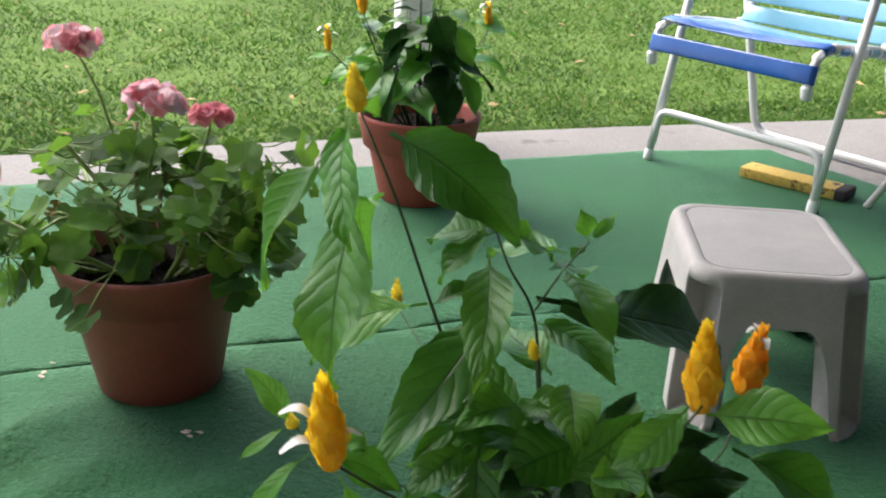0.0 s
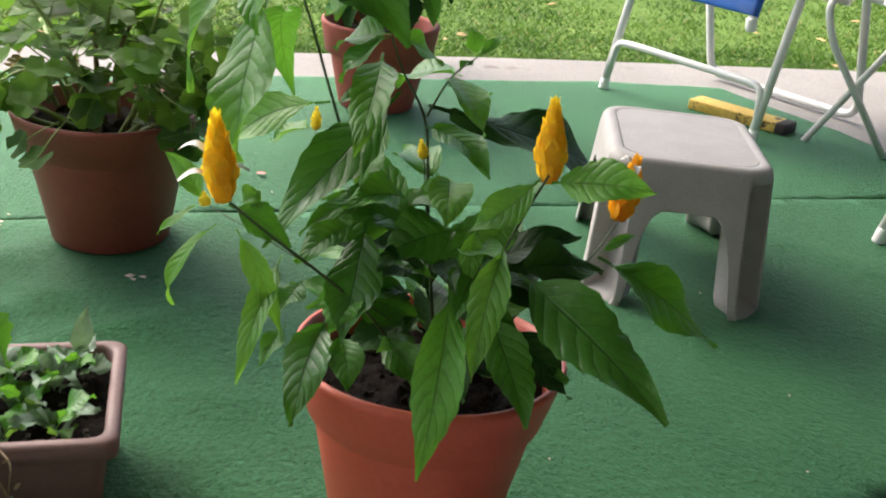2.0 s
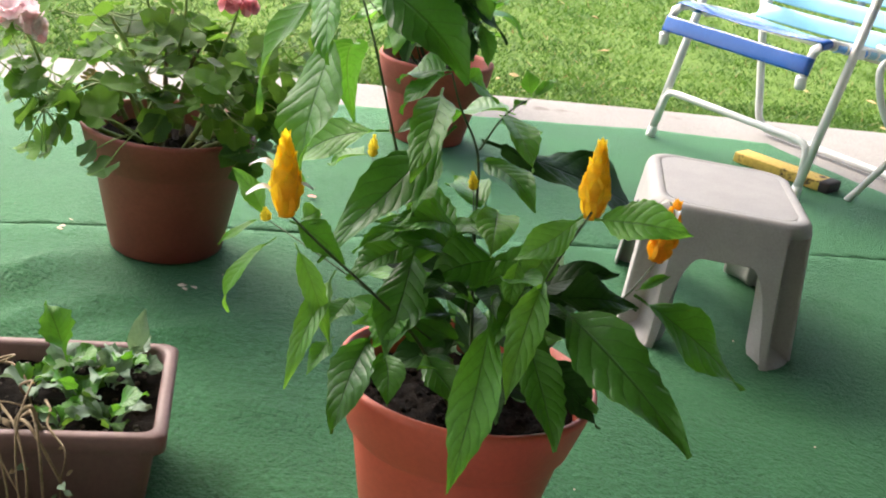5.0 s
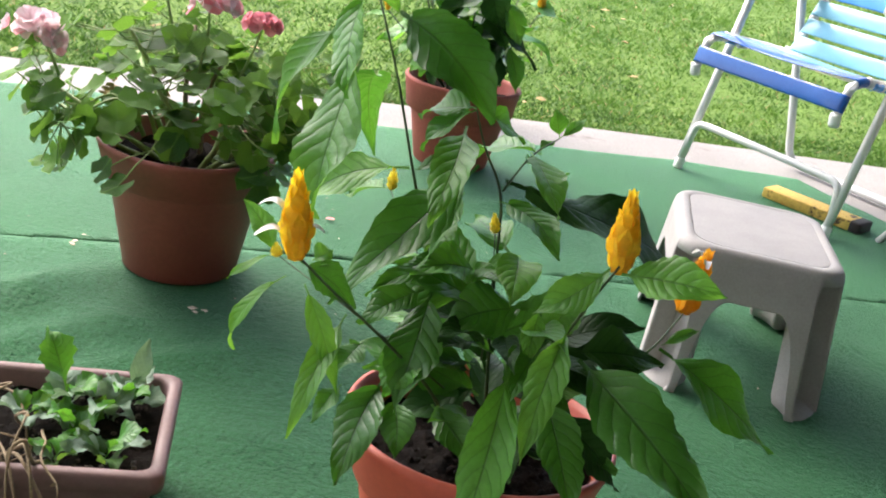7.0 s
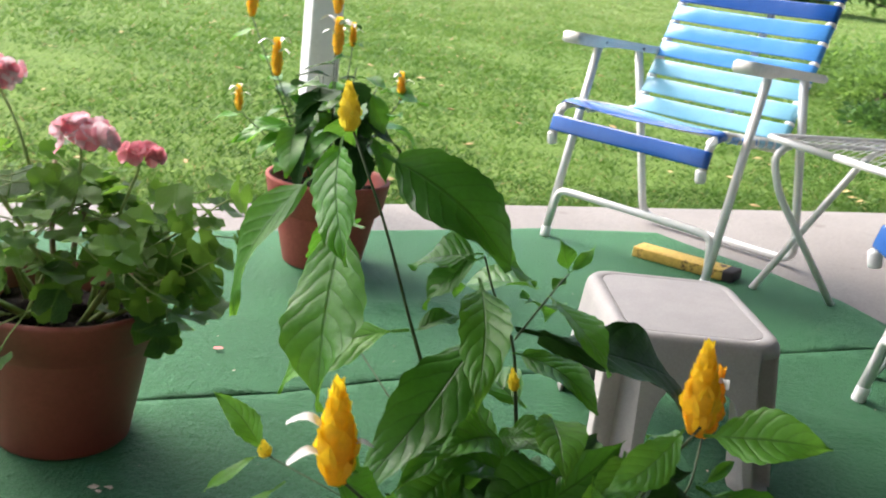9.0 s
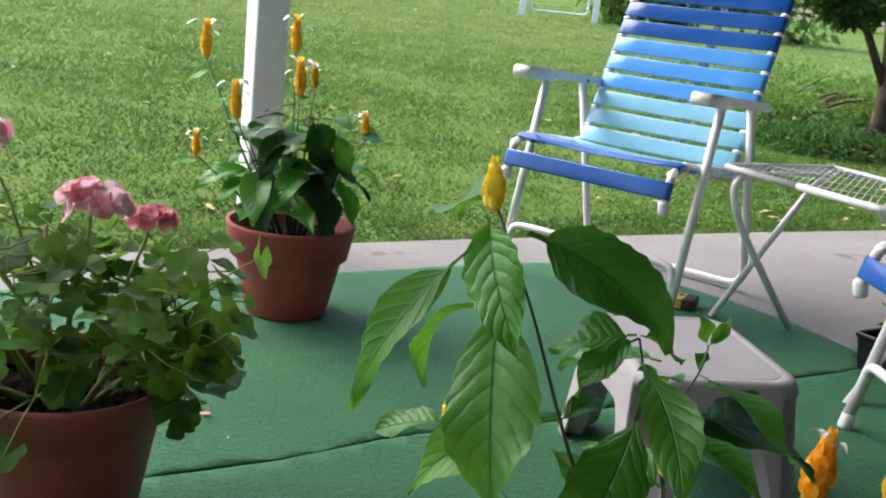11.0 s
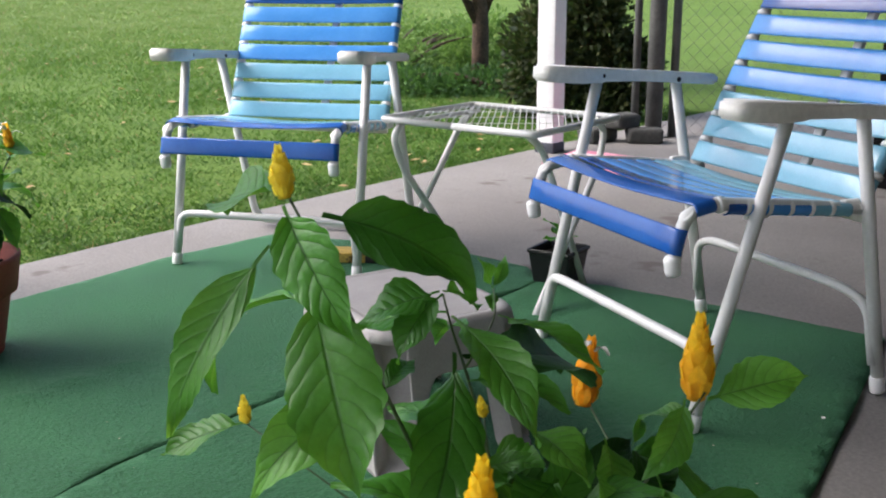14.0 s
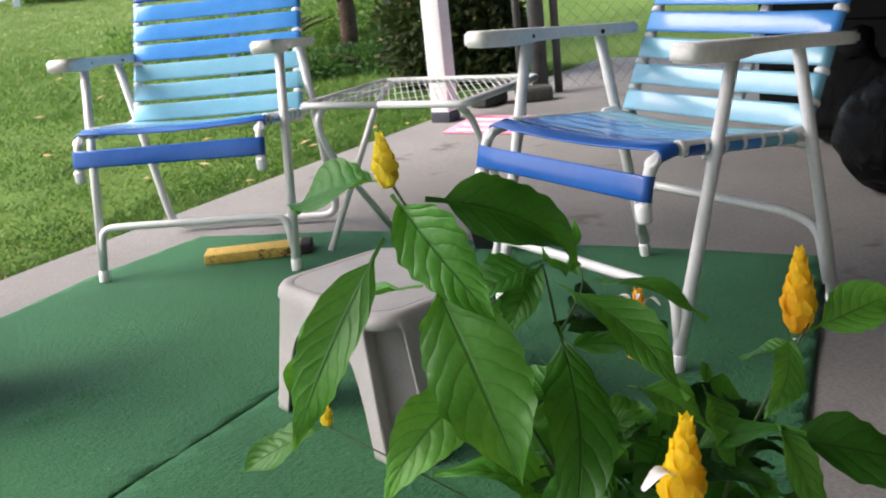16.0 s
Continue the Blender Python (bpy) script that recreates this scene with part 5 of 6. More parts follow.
GER_LEAVES = [round_leaf(s) for s in range(5)]
WITHERED_LEAF = round_leaf(9)


def geranium(plant):
    rnd = random.Random(8)
    main = []
    for a, ln, up in ((0.3, 0.17, 0.10), (1.5, 0.13, 0.14), (2.6, 0.19, 0.09), (3.6, 0.22, 0.05), (4.7, 0.13, 0.10), (5.6, 0.17, 0.08), (2.1, 0.1, 0.16), (0.9, 0.2, 0.12), (4.1, 0.12, 0.17), (6.1, 0.185, 0.01), (5.9, 0.195, 0.05), (3.3, 0.23, 0.0)):
        end = Vector((ln * math.cos(a), ln * math.sin(a), 0.25 + up))
        mid = Vector((ln * 0.45 * math.cos(a + 0.3), ln * 0.45 * math.sin(a + 0.3), 0.20 + up * 0.65))
        part("branch", tube([(0.04 * math.cos(a), 0.04 * math.sin(a), 0.185), mid, end], 0.0055, 0.05, 7, 0.0035), M_GSTEM if rnd.random() < 0.75 else M_TWIG, plant)
        main.append((mid, end))
    stalks = bmesh.new()
    for i in range(190):
        mid, end = rnd.choice(main)
        node = mid.lerp(end, rnd.uniform(0.1, 1.05))
        a = rnd.uniform(0, 2 * math.pi)
        d = Vector((math.cos(a), math.sin(a), rnd.uniform(-0.45, 0.9))).normalized()
        c = node + d * rnd.uniform(0.03, 0.10)
        c.x *= 1.06
        if c.z < 0.20 and c.xy.length < 0.17:
            c.z = 0.23 + rnd.uniform(0, 0.05)
        c.z = min(c.z, 0.425 - 0.25 * max(0, c.xy.length - 0.16))
        sweep(stalks, [node, node.lerp(c, 0.5) + Vector((0, 0, -0.006)), c], 0.0013, 5)
        out = Vector((c.x * 1.6, c.y * 1.6 - 0.12, 0.55)) + Vector((rnd.uniform(-.5, .5), rnd.uniform(-.5, .5), rnd.uniform(-.1, .4)))
        q = out.to_track_quat("Z", "Y").to_matrix().to_4x4()
        r = rnd.uniform(0.013, 0.034)
        mesh_part("leaf", GER_LEAVES[i % 5], M_GER, plant, at=Matrix.Translation(c) @ q @ pose(0, 0, 0, 0, 0, rnd.uniform(0, 360)) @ Matrix.Diagonal((r, r, r, 1)))
    # shoots hanging over the rim on both sides
    for (x, y, z), n, spread in (((-0.19, -0.09, 0.24), 12, 0.045), ((-0.24, -0.05, 0.21), 8, 0.05), ((0.17, -0.05, 0.32), 10, 0.035), ((0.175, -0.07, 0.265), 6, 0.025), ((0.0, -0.13, 0.245), 6, 0.05), ((-0.11, -0.12, 0.25), 6, 0.035), ((0.19, 0.0, 0.36), 5, 0.03)):
        root = Vector((x * 0.55, y * 0.4, 0.24))
        part("branch", tube([root * 0.7 + Vector((0, 0, 0.06)), root + Vector((0, 0, 0.06)), (x, y, z)], 0.004, 0.04, 6, 0.002), M_GSTEM, plant)
        for i in range(n):
            c = Vector((x, y, z)) + Vector((rnd.gauss(0, spread), rnd.gauss(0, spread * 0.6), rnd.gauss(0, spread)))
            if c.xy.length < 0.165 and c.z < 0.25:
                c.z = 0.25 + rnd.uniform(0, 0.02)
            sweep(stalks, [Vector((x, y, z)), Vector((x, y, z)).lerp(c, 0.5) + Vector((0, 0, 0.004)), c], 0.0012, 5)
            out = Vector((c.x * 2.0, c.y * 2.0 - 0.3, 0.35)) + Vector((rnd.uniform(-.5, .5), rnd.uniform(-.5, .5), rnd.uniform(-.2, .4)))
            q = out.to_track_quat("Z", "Y").to_matrix().to_4x4()
            r = rnd.uniform(0.015, 0.032)
            mesh_part("leaf", GER_LEAVES[i % 5], M_GER, plant, at=Matrix.Translation(c) @ q @ pose(0, 0, 0, 0, 0, rnd.uniform(0, 360)) @ Matrix.Diagonal((r, r, r, 1)))
    # withered leaves low among the stalks
    for i in range(16):
        a, d = rnd.uniform(2.6, 6.6), rnd.uniform(0.05, 0.21)
        c = Vector((d * math.cos(a), d * math.sin(a) * 0.8, rnd.uniform(0.24, 0.31)))
        q = Vector((rnd.gauss(0, 1), -1, rnd.gauss(0.4, 1))).to_track_quat("Z", "Y").to_matrix().to_4x4()
        r = rnd.uniform(0.008, 0.017)
        mesh_part("leaf", WITHERED_LEAF, M_DRYLEAF, plant, "withered tan leaf", at=Matrix.Translation(c) @ q @ Matrix.Diagonal((r, r * 0.6, r * 1.8, 1)))
    tagged(part("leaf_stalk", stalks, M_GSTEM, plant), kind="stuff")


geranium(ger)


def petal_mesh():
    """A broad rounded petal, narrow at its foot, with a soft wavy rim, unit length."""
    bm = bmesh.new()
    uv = bm.loops.layers.uv.new("UVMap")
    rows = []
    for i in range(7):
        f = i / 6
        w = 0.10 + 0.46 * math.sin(math.pi * min(1.0, f * 0.62 + 0.02)) ** 1.3
        w *= 1.0 if f < 0.8 else 1.0 - 3.2 * (f - 0.8)
        rows.append([bm.verts.new((f - 0.06 * x * x * f, w * x, 0.22 * math.sin(2.2 * f) * f + 0.10 * x * x * f + 0.05 * f * math.sin(5 * x))) for x in (-1, -0.5, 0, 0.5, 1)])
    for i in range(6):
        for j in range(4):
            fc = bm.faces.new((rows[i][j], rows[i][j + 1], rows[i + 1][j + 1], rows[i + 1][j]))
            for lp, q in zip(fc.loops, ((j / 4, i / 6), ((j + 1) / 4, i / 6), ((j + 1) / 4, (i + 1) / 6), (j / 4, (i + 1) / 6))):
                lp[uv].uv = q
    me = bpy.data.meshes.new("petal")
    bm.to_mesh(me)
    bm.free()
    return me


GER_PETAL, GER_PETAL_PALE = petal_mesh(), petal_mesh()
GER_PETAL.materials.append(M_PINKFL)
GER_PETAL_PALE.materials.append(M_PALEPINK)


def flower_head(plant, at, root, r, pale, seed, flat=0.75):
    """A rounded head of small five-petalled florets on a long stalk."""
    rnd = random.Random(seed)
    at = Vector(at)
    head = part("flower_head", tube([root, Vector(root).lerp(at, 0.6) + Vector((0.006, 0, 0.01)), at], 0.0026, 0.03, 6, 0.002), M_GSTEM, plant, "pink geranium flower head")
    for i in range(24):
        d = Vector((rnd.gauss(0, 1), rnd.gauss(0, 1), abs(rnd.gauss(0.3, 0.8)))).normalized()
        g = rnd.uniform(0.45, 0.95)
        c = at + Vector((d.x * r * g, d.y * r * g, d.z * r * flat * g))
        q = d.to_track_quat("Z", "Y").to_matrix().to_4x4()
        for k in range(5):
            me = GER_PETAL_PALE if rnd.random() < pale else GER_PETAL
            s = r * rnd.uniform(0.36, 0.50)
            mesh_part("petal", me, None, head, at=Matrix.Translation(c) @ q @ pose(0, 0, 0, 0, -15, 72 * k + rnd.uniform(-12, 12)) @ Matrix.Diagonal((s, s, s, 1)))


flower_head(ger, (-.383 - GX, .499 - GY, .476), (0.02, -0.03, .36), .044, 0.66, 1)
flower_head(ger, (-.321 - GX, .569 - GY, .455), (0.08, 0.0, .36), .031, 0.02, 2, 0.45)
flower_head(ger, (-.655 - GX, .454 - GY, .380), (-0.19, -0.10, .32), .050, 0.92, 3)
flower_head(ger, (-.569 - GX, .642 - GY, .530), (-0.05, 0.03, .36), .040, 0.35, 4)

# window box with seedlings and dry roots
BOX = pose(-0.110, -0.062, 0.001, 0, 0, 22.5)
box = thing("planter_box", BOX, "mauve-brown plastic window box with leafy seedlings and dried roots", "planter")


def window_box(plant, length, depth, height):
    bm = bmesh.new()
    rings = []

    def ring(x0, x1, hy, z, r=0.016):
        vs = []
        for cx, cy, a0 in ((x1 - r, hy - r, 0), (x0 + r, hy - r, 90), (x0 + r, -hy + r, 180), (x1 - r, -hy + r, 270)):
            for i in range(5):
                a = math.radians(a0 + 22.5 * i)
                vs.append(bm.verts.new((cx + r * math.cos(a), cy + r * math.sin(a), z)))
        return vs

    for inset, z in ((0.024, 0.0), (0.012, height - 0.03), (0.011, height - 0.024), (0.0, height - 0.022), (-0.001, height - 0.004), (0.003, height), (0.012, height), (0.015, height - 0.005), (0.017, height - 0.05)):
        rings.append(ring(-length + inset, -inset, depth / 2 - inset, z))
    k = len(rings[0])
    for a, b in zip(rings, rings[1:]):
        for i in range(k):
            bm.faces.new((a[i], a[(i + 1) % k], b[(i + 1) % k], b[i]))
    bm.faces.new(rings[0][::-1])
    part("box", bm, M_PLANTER, plant)
    soil = bmesh.new()
    nx, ny = 44, 18
    grid = []
    for j in range(ny + 1):
        row = []
        for i in range(nx + 1):
            x = -length + 0.017 + (length - 0.034) * i / nx
            y = -depth / 2 + 0.017 + (depth - 0.034) * j / ny
            row.append(soil.verts.new((x, y, height - 0.024 + 0.010 * noise.noise((x * 30, y * 30, 0)) + 0.006 * noise.noise((x * 90, y * 90, 4)))))
        grid.append(row)
    for a, b in zip(grid, grid[1:]):
        for i in range(nx):
            soil.faces.new((a[i], a[i + 1], b[i + 1], b[i]))
    part("soil", soil, M_SOIL, plant, "rough dark soil")
    rnd = random.Random(17)
    grit = bmesh.new()
    for _ in range(330):
        x, y, r = rnd.uniform(-length + 0.03, -0.03), rnd.uniform(-depth / 2 + 0.025, depth / 2 - 0.025), rnd.uniform(0.0012, 0.0042)
        bmesh.ops.create_icosphere(grit, subdivisions=1, radius=r, matrix=Matrix.Translation((x, y, height - 0.019)) @ Matrix.Diagonal((1, rnd.uniform(.5, 1.5), .7, 1)))
    tagged(part("soil_crumb", grit, M_CRUMB, plant), kind="stuff")


window_box(box, 0.56, 0.215, 0.122)


def seedlings(plant):
    rnd = random.Random(31)
    for cx, cy, n, s in ((-0.075, 0.030, 7, 1.0), (-0.125, 0.055, 7, 1.05), (-0.105, -0.015, 8, 1.0), (-0.065, -0.055, 6, 0.85), (-0.16, 0.02, 6, 0.9), (-0.055, 0.065, 6, 0.9), (-0.115, -0.065, 5, 0.7)):
        for i in range(n):
            a = i * 2.4 + rnd.uniform(-0.4, 0.4)
            ln = s * rnd.uniform(0.030, 0.054)
            z0 = 0.098 + 0.003 * i
            up = rnd.uniform(0.15, 1.1)
            b = (cx, cy, z0)
            t = (cx + ln * math.cos(a), cy + ln * math.sin(a), z0 + ln * up)
            leaf(plant, b, t, ln * 0.72, 0.18, (0.3 * math.cos(a), 0.3 * math.sin(a), 1), rnd.choice((M_SAGE, M_SAGE, M_HERO, M_GER)), rows=13, cols=5, stalk=0.2, wave=0.2, teeth=0.13)
    leaf(plant, (-0.055, 0.06, 0.13), (-0.04, 0.075, 0.185), 0.026, 0.1, (0, -1, 0.4), M_SAGE, rows=8, cols=5)
    # dry runners arching out of the soil and hanging over the front rim
    for pts, r in (([(-.13, -.06, .10), (-.128, -.112, .135), (-.133, -.12, .17), (-.148, -.122, .155), (-.152, -.10, .10)], .0026),
                   ([(-.16, -.04, .10), (-.135, -.10, .15), (-.123, -.135, .13), (-.118, -.140, .05), (-.105, -.137, .012)], .0024),
                   ([(-.17, -.05, .10), (-.14, -.11, .145), (-.112, -.137, .11), (-.085, -.142, .05), (-.045, -.145, .012), (-.02, -.15, .006)], .0020),
                   ([(-.20, -.03, .10), (-.18, -.11, .15), (-.155, -.14, .10), (-.15, -.145, .02)], .0022),
                   ([(-.24, .06, .10), (-.19, .06, .118), (-.163, .02, .112), (-.15, -.03, .10)], .0018),
                   ([(-.25, .0, .10), (-.20, -.02, .125), (-.17, -.06, .12), (-.15, -.11, .135), (-.13, -.15, .09), (-.14, -.16, .008)], .0022)):
        part("dry_runner", sweep(bmesh.new(), rounded(pts, 0.03), r * 1.0, 6, r * 0.6), M_TWIG, plant)
    rnd = random.Random(5)
    for i in range(26):
        x, y = rnd.uniform(-.24, -.09), rnd.uniform(-.165, -.12)
        zz = rnd.choice((.125, .09, .05, .02, .012)) if y < -.118 else .11
        s = rnd.uniform(.008, .018)
        leaf(plant, (x, y, zz), (x + rnd.uniform(-s, s), y - rnd.uniform(0, s), zz + rnd.uniform(-s, .3 * s)), s * .6, .3, (rnd.uniform(-1, 1), -1, 1), rnd.choice((M_TWIG, M_TWIG, M_SAGE)), rows=5, cols=3)
    rnd = random.Random(12)
    for i in range(16):
        x0, y0 = rnd.uniform(-0.30, -0.17), rnd.uniform(-0.09, 0.05)
        pts = [Vector((x0, y0, 0.10))]
        h0 = rnd.uniform(0.02, 0.06)
        for s in range(1, 6):
            f = s / 5
            pts.append(Vector((x0 + rnd.uniform(-.03, .03) + f * rnd.uniform(-.03, .10), y0 - f * rnd.uniform(0.04, 0.13), 0.10 + h0 * math.sin(math.pi * min(1, f * 1.2)) - (0.07 * max(0, f - 0.6) * 2 if y0 - f * 0.1 < -0.11 else 0))))
        part("dry_runner", sweep(bmesh.new(), rounded(pts, 0.03), rnd.uniform(0.001, 0.0019), 6, 0.0008), M_TWIG, plant)


seedlings(box)


def dead_tangle(plant, count, seed):
    """A withered tangle of runners over the front rim, trailing to the floor, with dry scraps on it."""
    rnd = random.Random(seed)
    for i in range(count):
        x = rnd.uniform(-0.34, -0.125)
        p = Vector((x, rnd.uniform(-0.05, 0.03), 0.10))
        pts = [p.copy()]
        rise, reach = rnd.uniform(0.025, 0.075), rnd.uniform(0.01, 0.06)
        drift = rnd.uniform(-0.05, 0.09)
        low = rnd.choice((0.008, 0.012, 0.03, 0.07))
        for k in range(1, 8):
            f = k / 7
            y = p.y + (-0.122 - p.y) * min(1, f * 1.7) - reach * max(0.0, f - 0.5) * 2
            z = 0.10 + rise * math.sin(math.pi * min(1.0, f * 1.25)) if f < 0.62 else 0.135 + (low - 0.135) * (f - 0.62) / 0.38
            pts.append(Vector((x + drift * f + rnd.gauss(0, 0.008), y + rnd.gauss(0, 0.003) - 0.004, max(0.006, z + rnd.gauss(0, 0.004)))))
        part("dry_runner", sweep(bmesh.new(), rounded(pts, 0.03), rnd.uniform(0.0011, 0.0023), 6, 0.0007), M_TWIG, plant)
        for q in pts[3:]:
            if rnd.random() < 0.55:
                sz = rnd.uniform(0.006, 0.014)
                leaf(plant, q, q + Vector((rnd.uniform(-sz, sz), -rnd.uniform(0.2, 1) * sz, rnd.uniform(-sz, 0.4 * sz))), sz * 0.6, 0.3, (rnd.uniform(-1, 1), -1, 1), rnd.choice((M_TWIG, M_TWIG, M_DRYLEAF, M_SAGE)), rows=5, cols=3)


dead_tangle(box, 20, 83)


# ---- garden behind the porch ----
def leaf_cloud(count, place, size, seed, squash=0.5):
    """A crown of many small separate leaves: place(rnd) gives each one's position and outward direction."""
    rnd = random.Random(seed)
    co, faces = [], []
    for _ in range(count):
        p, out = place(rnd)
        d = (out + Vector((rnd.gauss(0, .6), rnd.gauss(0, .6), rnd.gauss(0.1, .6)))).normalized()
        side = d.cross(Vector((rnd.gauss(0, 1), rnd.gauss(0, 1), rnd.gauss(0, 1)))).normalized()
        nn = d.cross(side)
        ln = size * rnd.uniform(0.6, 1.35)
        w = ln * squash * 0.5
        k = len(co)
        co += [p, p + d * ln * 0.4 + side * w - nn * w * 0.2, p + d * ln * 0.45 + nn * w * 0.12, p + d * ln * 0.4 - side * w - nn * w * 0.2, p + d * ln - nn * w * 0.3]
        faces += [(k, k + 1, k + 2), (k, k + 2, k + 3), (k + 1, k + 4, k + 2), (k + 2, k + 4, k + 3)]
    me = bpy.data.meshes.new("crown")
    me.from_pydata([tuple(v) for v in co], [], faces)
    uv = me.uv_layers.new(name="UVMap")
    tri_uv = [(0.5, 0), (1, 0.4), (0.5, 0.45), (0.5, 0), (0.5, 0.45), (0, 0.4), (1, 0.4), (0.5, 1), (0.5, 0.45), (0.5, 0.45), (0.5, 1), (0, 0.4)]
    uv.data.foreach_set("uv", np.tile(np.array(tri_uv).ravel(), count))
    return me


def blob_place(blobs):
    """Places on the outer shells of several uneven clumps (centre, radii)."""
    def place(rnd):
        c, r = rnd.choice(blobs)
        d = Vector((rnd.gauss(0, 1), rnd.gauss(0, 1), rnd.gauss(0, 1))).normalized()
        f = rnd.uniform(0.45, 1.05) * (1 + 0.25 * noise.noise(d * 2.3 + Vector(c)))
        return Vector((c[0] + d.x * r[0] * f, c[1] + d.y * r[1] * f, max(0.03, c[2] + d.z * r[2] * f))), d
    return place


def bush(x, y, blobs, count, size, material, label, seed, stems=5, name="bush"):
    z0 = lawn_z(x, y)
    b = thing(name, pose(x, y, z0), label, "bush")
    rnd = random.Random(seed)
    bm = bmesh.new()
    for _ in range(stems):
        c, r = rnd.choice(blobs)
        end = Vector((c[0] + rnd.uniform(-.5, .5) * r[0], c[1] + rnd.uniform(-.5, .5) * r[1], c[2] + 0.5 * r[2]))
        sweep(bm, rounded([(rnd.uniform(-.08, .08), rnd.uniform(-.08, .08), 0), end * 0.5 + Vector((0, 0, 0.1)), end], 0.2), 0.022, 7, 0.006)
    tagged(part("stem", bm, M_BARK, b), kind="stuff")
    tagged(mesh_part("foliage", leaf_cloud(count, blob_place(blobs), size, seed), material, b, smooth=False), kind="stuff")
    return b


def garden_tree(x, y):
    z0 = lawn_z(x, y)
    t = thing("tree", pose(x, y, z0), "small garden tree with a leaning forked trunk and dark crown", "tree")
    part("trunk", tube([(0, 0, -0.05), (0.02, 0.0, 0.5), (-0.06, 0.03, 1.1), (-0.02, 0.05, 1.8), (0.05, 0.1, 2.6)], 0.074, 0.3, 12, 0.045), M_BARK, t)
    limbs = [[(-0.02, 0, 0.45), (-0.30, 0.05, 1.0), (-0.75, 0.1, 1.45), (-1.5, 0.1, 1.9)], [(0.03, 0, 0.5), (0.28, 0.1, 0.95), (0.5, 0.15, 1.5), (0.9, 0.1, 2.0)], [(-0.04, 0.03, 1.3), (-0.5, -0.3, 1.8), (-1.1, -0.6, 2.1)], [(0.0, 0.05, 1.7), (0.6, -0.3, 2.0), (1.3, -0.5, 2.2)], [(-0.25, 0.05, 0.95), (-0.5, -0.2, 1.05), (-0.95, -0.35, 1.15)]]
    for pts in limbs:
        part("limb", tube(pts, 0.034, 0.2, 8, 0.010), M_BARK, t)
    blobs = [((-1.4, 0.1, 1.95), (0.7, 0.6, 0.40)), ((0.9, 0.1, 2.0), (0.8, 0.7, 0.45)), ((-1.1, -0.6, 2.1), (0.7, 0.6, 0.4)), ((0.1, 0.1, 2.5), (1.2, 1.0, 0.6)), ((1.4, -0.5, 2.2), (0.8, 0.7, 0.5)), ((-0.6, 0.2, 1.65), (0.45, 0.4, 0.22)), ((-0.95, -0.35, 1.2), (0.28, 0.25, 0.16)), ((0.45, 0.1, 1.35), (0.3, 0.3, 0.18)), ((-0.5, -0.2, 1.0), (0.28, 0.2, 0.12)), ((0.35, -0.1, 0.95), (0.25, 0.2, 0.12)), ((1.0, -0.5, 1.45), (0.7, 0.5, 0.25)), ((-0.35, 0.1, 1.35), (0.4, 0.3, 0.16))]
    tagged(mesh_part("crown", leaf_cloud(10500, blob_place(blobs), 0.08, 41), M_BUSH, t, smooth=False), kind="stuff")
    return t


garden_tree(3.95, 6.55)
bush(3.1, 6.6, [((-0.1, 1.2, 0.20), (0.7, 0.5, 0.24)), ((0.8, 1.5, 0.24), (0.8, 0.5, 0.28)), ((1.7, 1.3, 0.22), (0.7, 0.5, 0.26)), ((0.2, 0.3, 0.14), (0.4, 0.4, 0.18)), ((1.2, 0.5, 0.22), (0.4, 0.4, 0.26))], 11000, 0.055, M_LIGHTBUSH, "low light-green bush under the tree with yellow flecks", 51)
bush(3.7, 5.75, [((0, 0.1, 0.06), (0.7, 0.5, 0.12)), ((0.7, -0.1, 0.10), (0.6, 0.5, 0.18)), ((-0.6, 0.3, 0.05), (0.4, 0.4, 0.12)), ((0.35, -0.15, 0.26), (0.32, 0.3, 0.28))], 6500, 0.055, M_BUSH, "low dark ground-cover bush at the lawn edge", 52)
bush(3.47, 4.32, [((0, 0, 0.5), (0.22, 0.22, 0.55)), ((-0.02, 0.05, 1.0), (0.25, 0.25, 0.55)), ((-0.05, 0.1, 1.6), (0.42, 0.42, 0.5)), ((0.06, -0.05, 2.1), (0.7, 0.7, 0.42)), ((-0.22, 0.18, 0.35), (0.25, 0.25, 0.38)), ((0.12, -0.12, 0.25), (0.22, 0.2, 0.27))], 17000, 0.055, M_DARKBUSH, "tall dark evergreen shrub behind the porch post", 53)


def shrub_blossoms():
    b = thing("hibiscus_blossom", pose(3.52, 4.03, 1.12), "red blossom on the dark shrub", "flower", "shrub blossoms")
    for k in range(5):
        part("petal", leaf_surface((0, 0, 0), (0.05 * math.cos(k * 1.257), -0.02, 0.05 * math.sin(k * 1.257)), 0.045, 0.1, (0, -1, 0), k, 0.02, rows=6, cols=5, shape=0.5), M_PINKFL, b)
    for x, y, z in ((3.40, 3.98, 1.30), (3.62, 4.02, 1.24), (3.34, 4.00, 1.06)):
        copy_thing(b, pose(x, y, z, 0, 20 * x, 0))


shrub_blossoms()

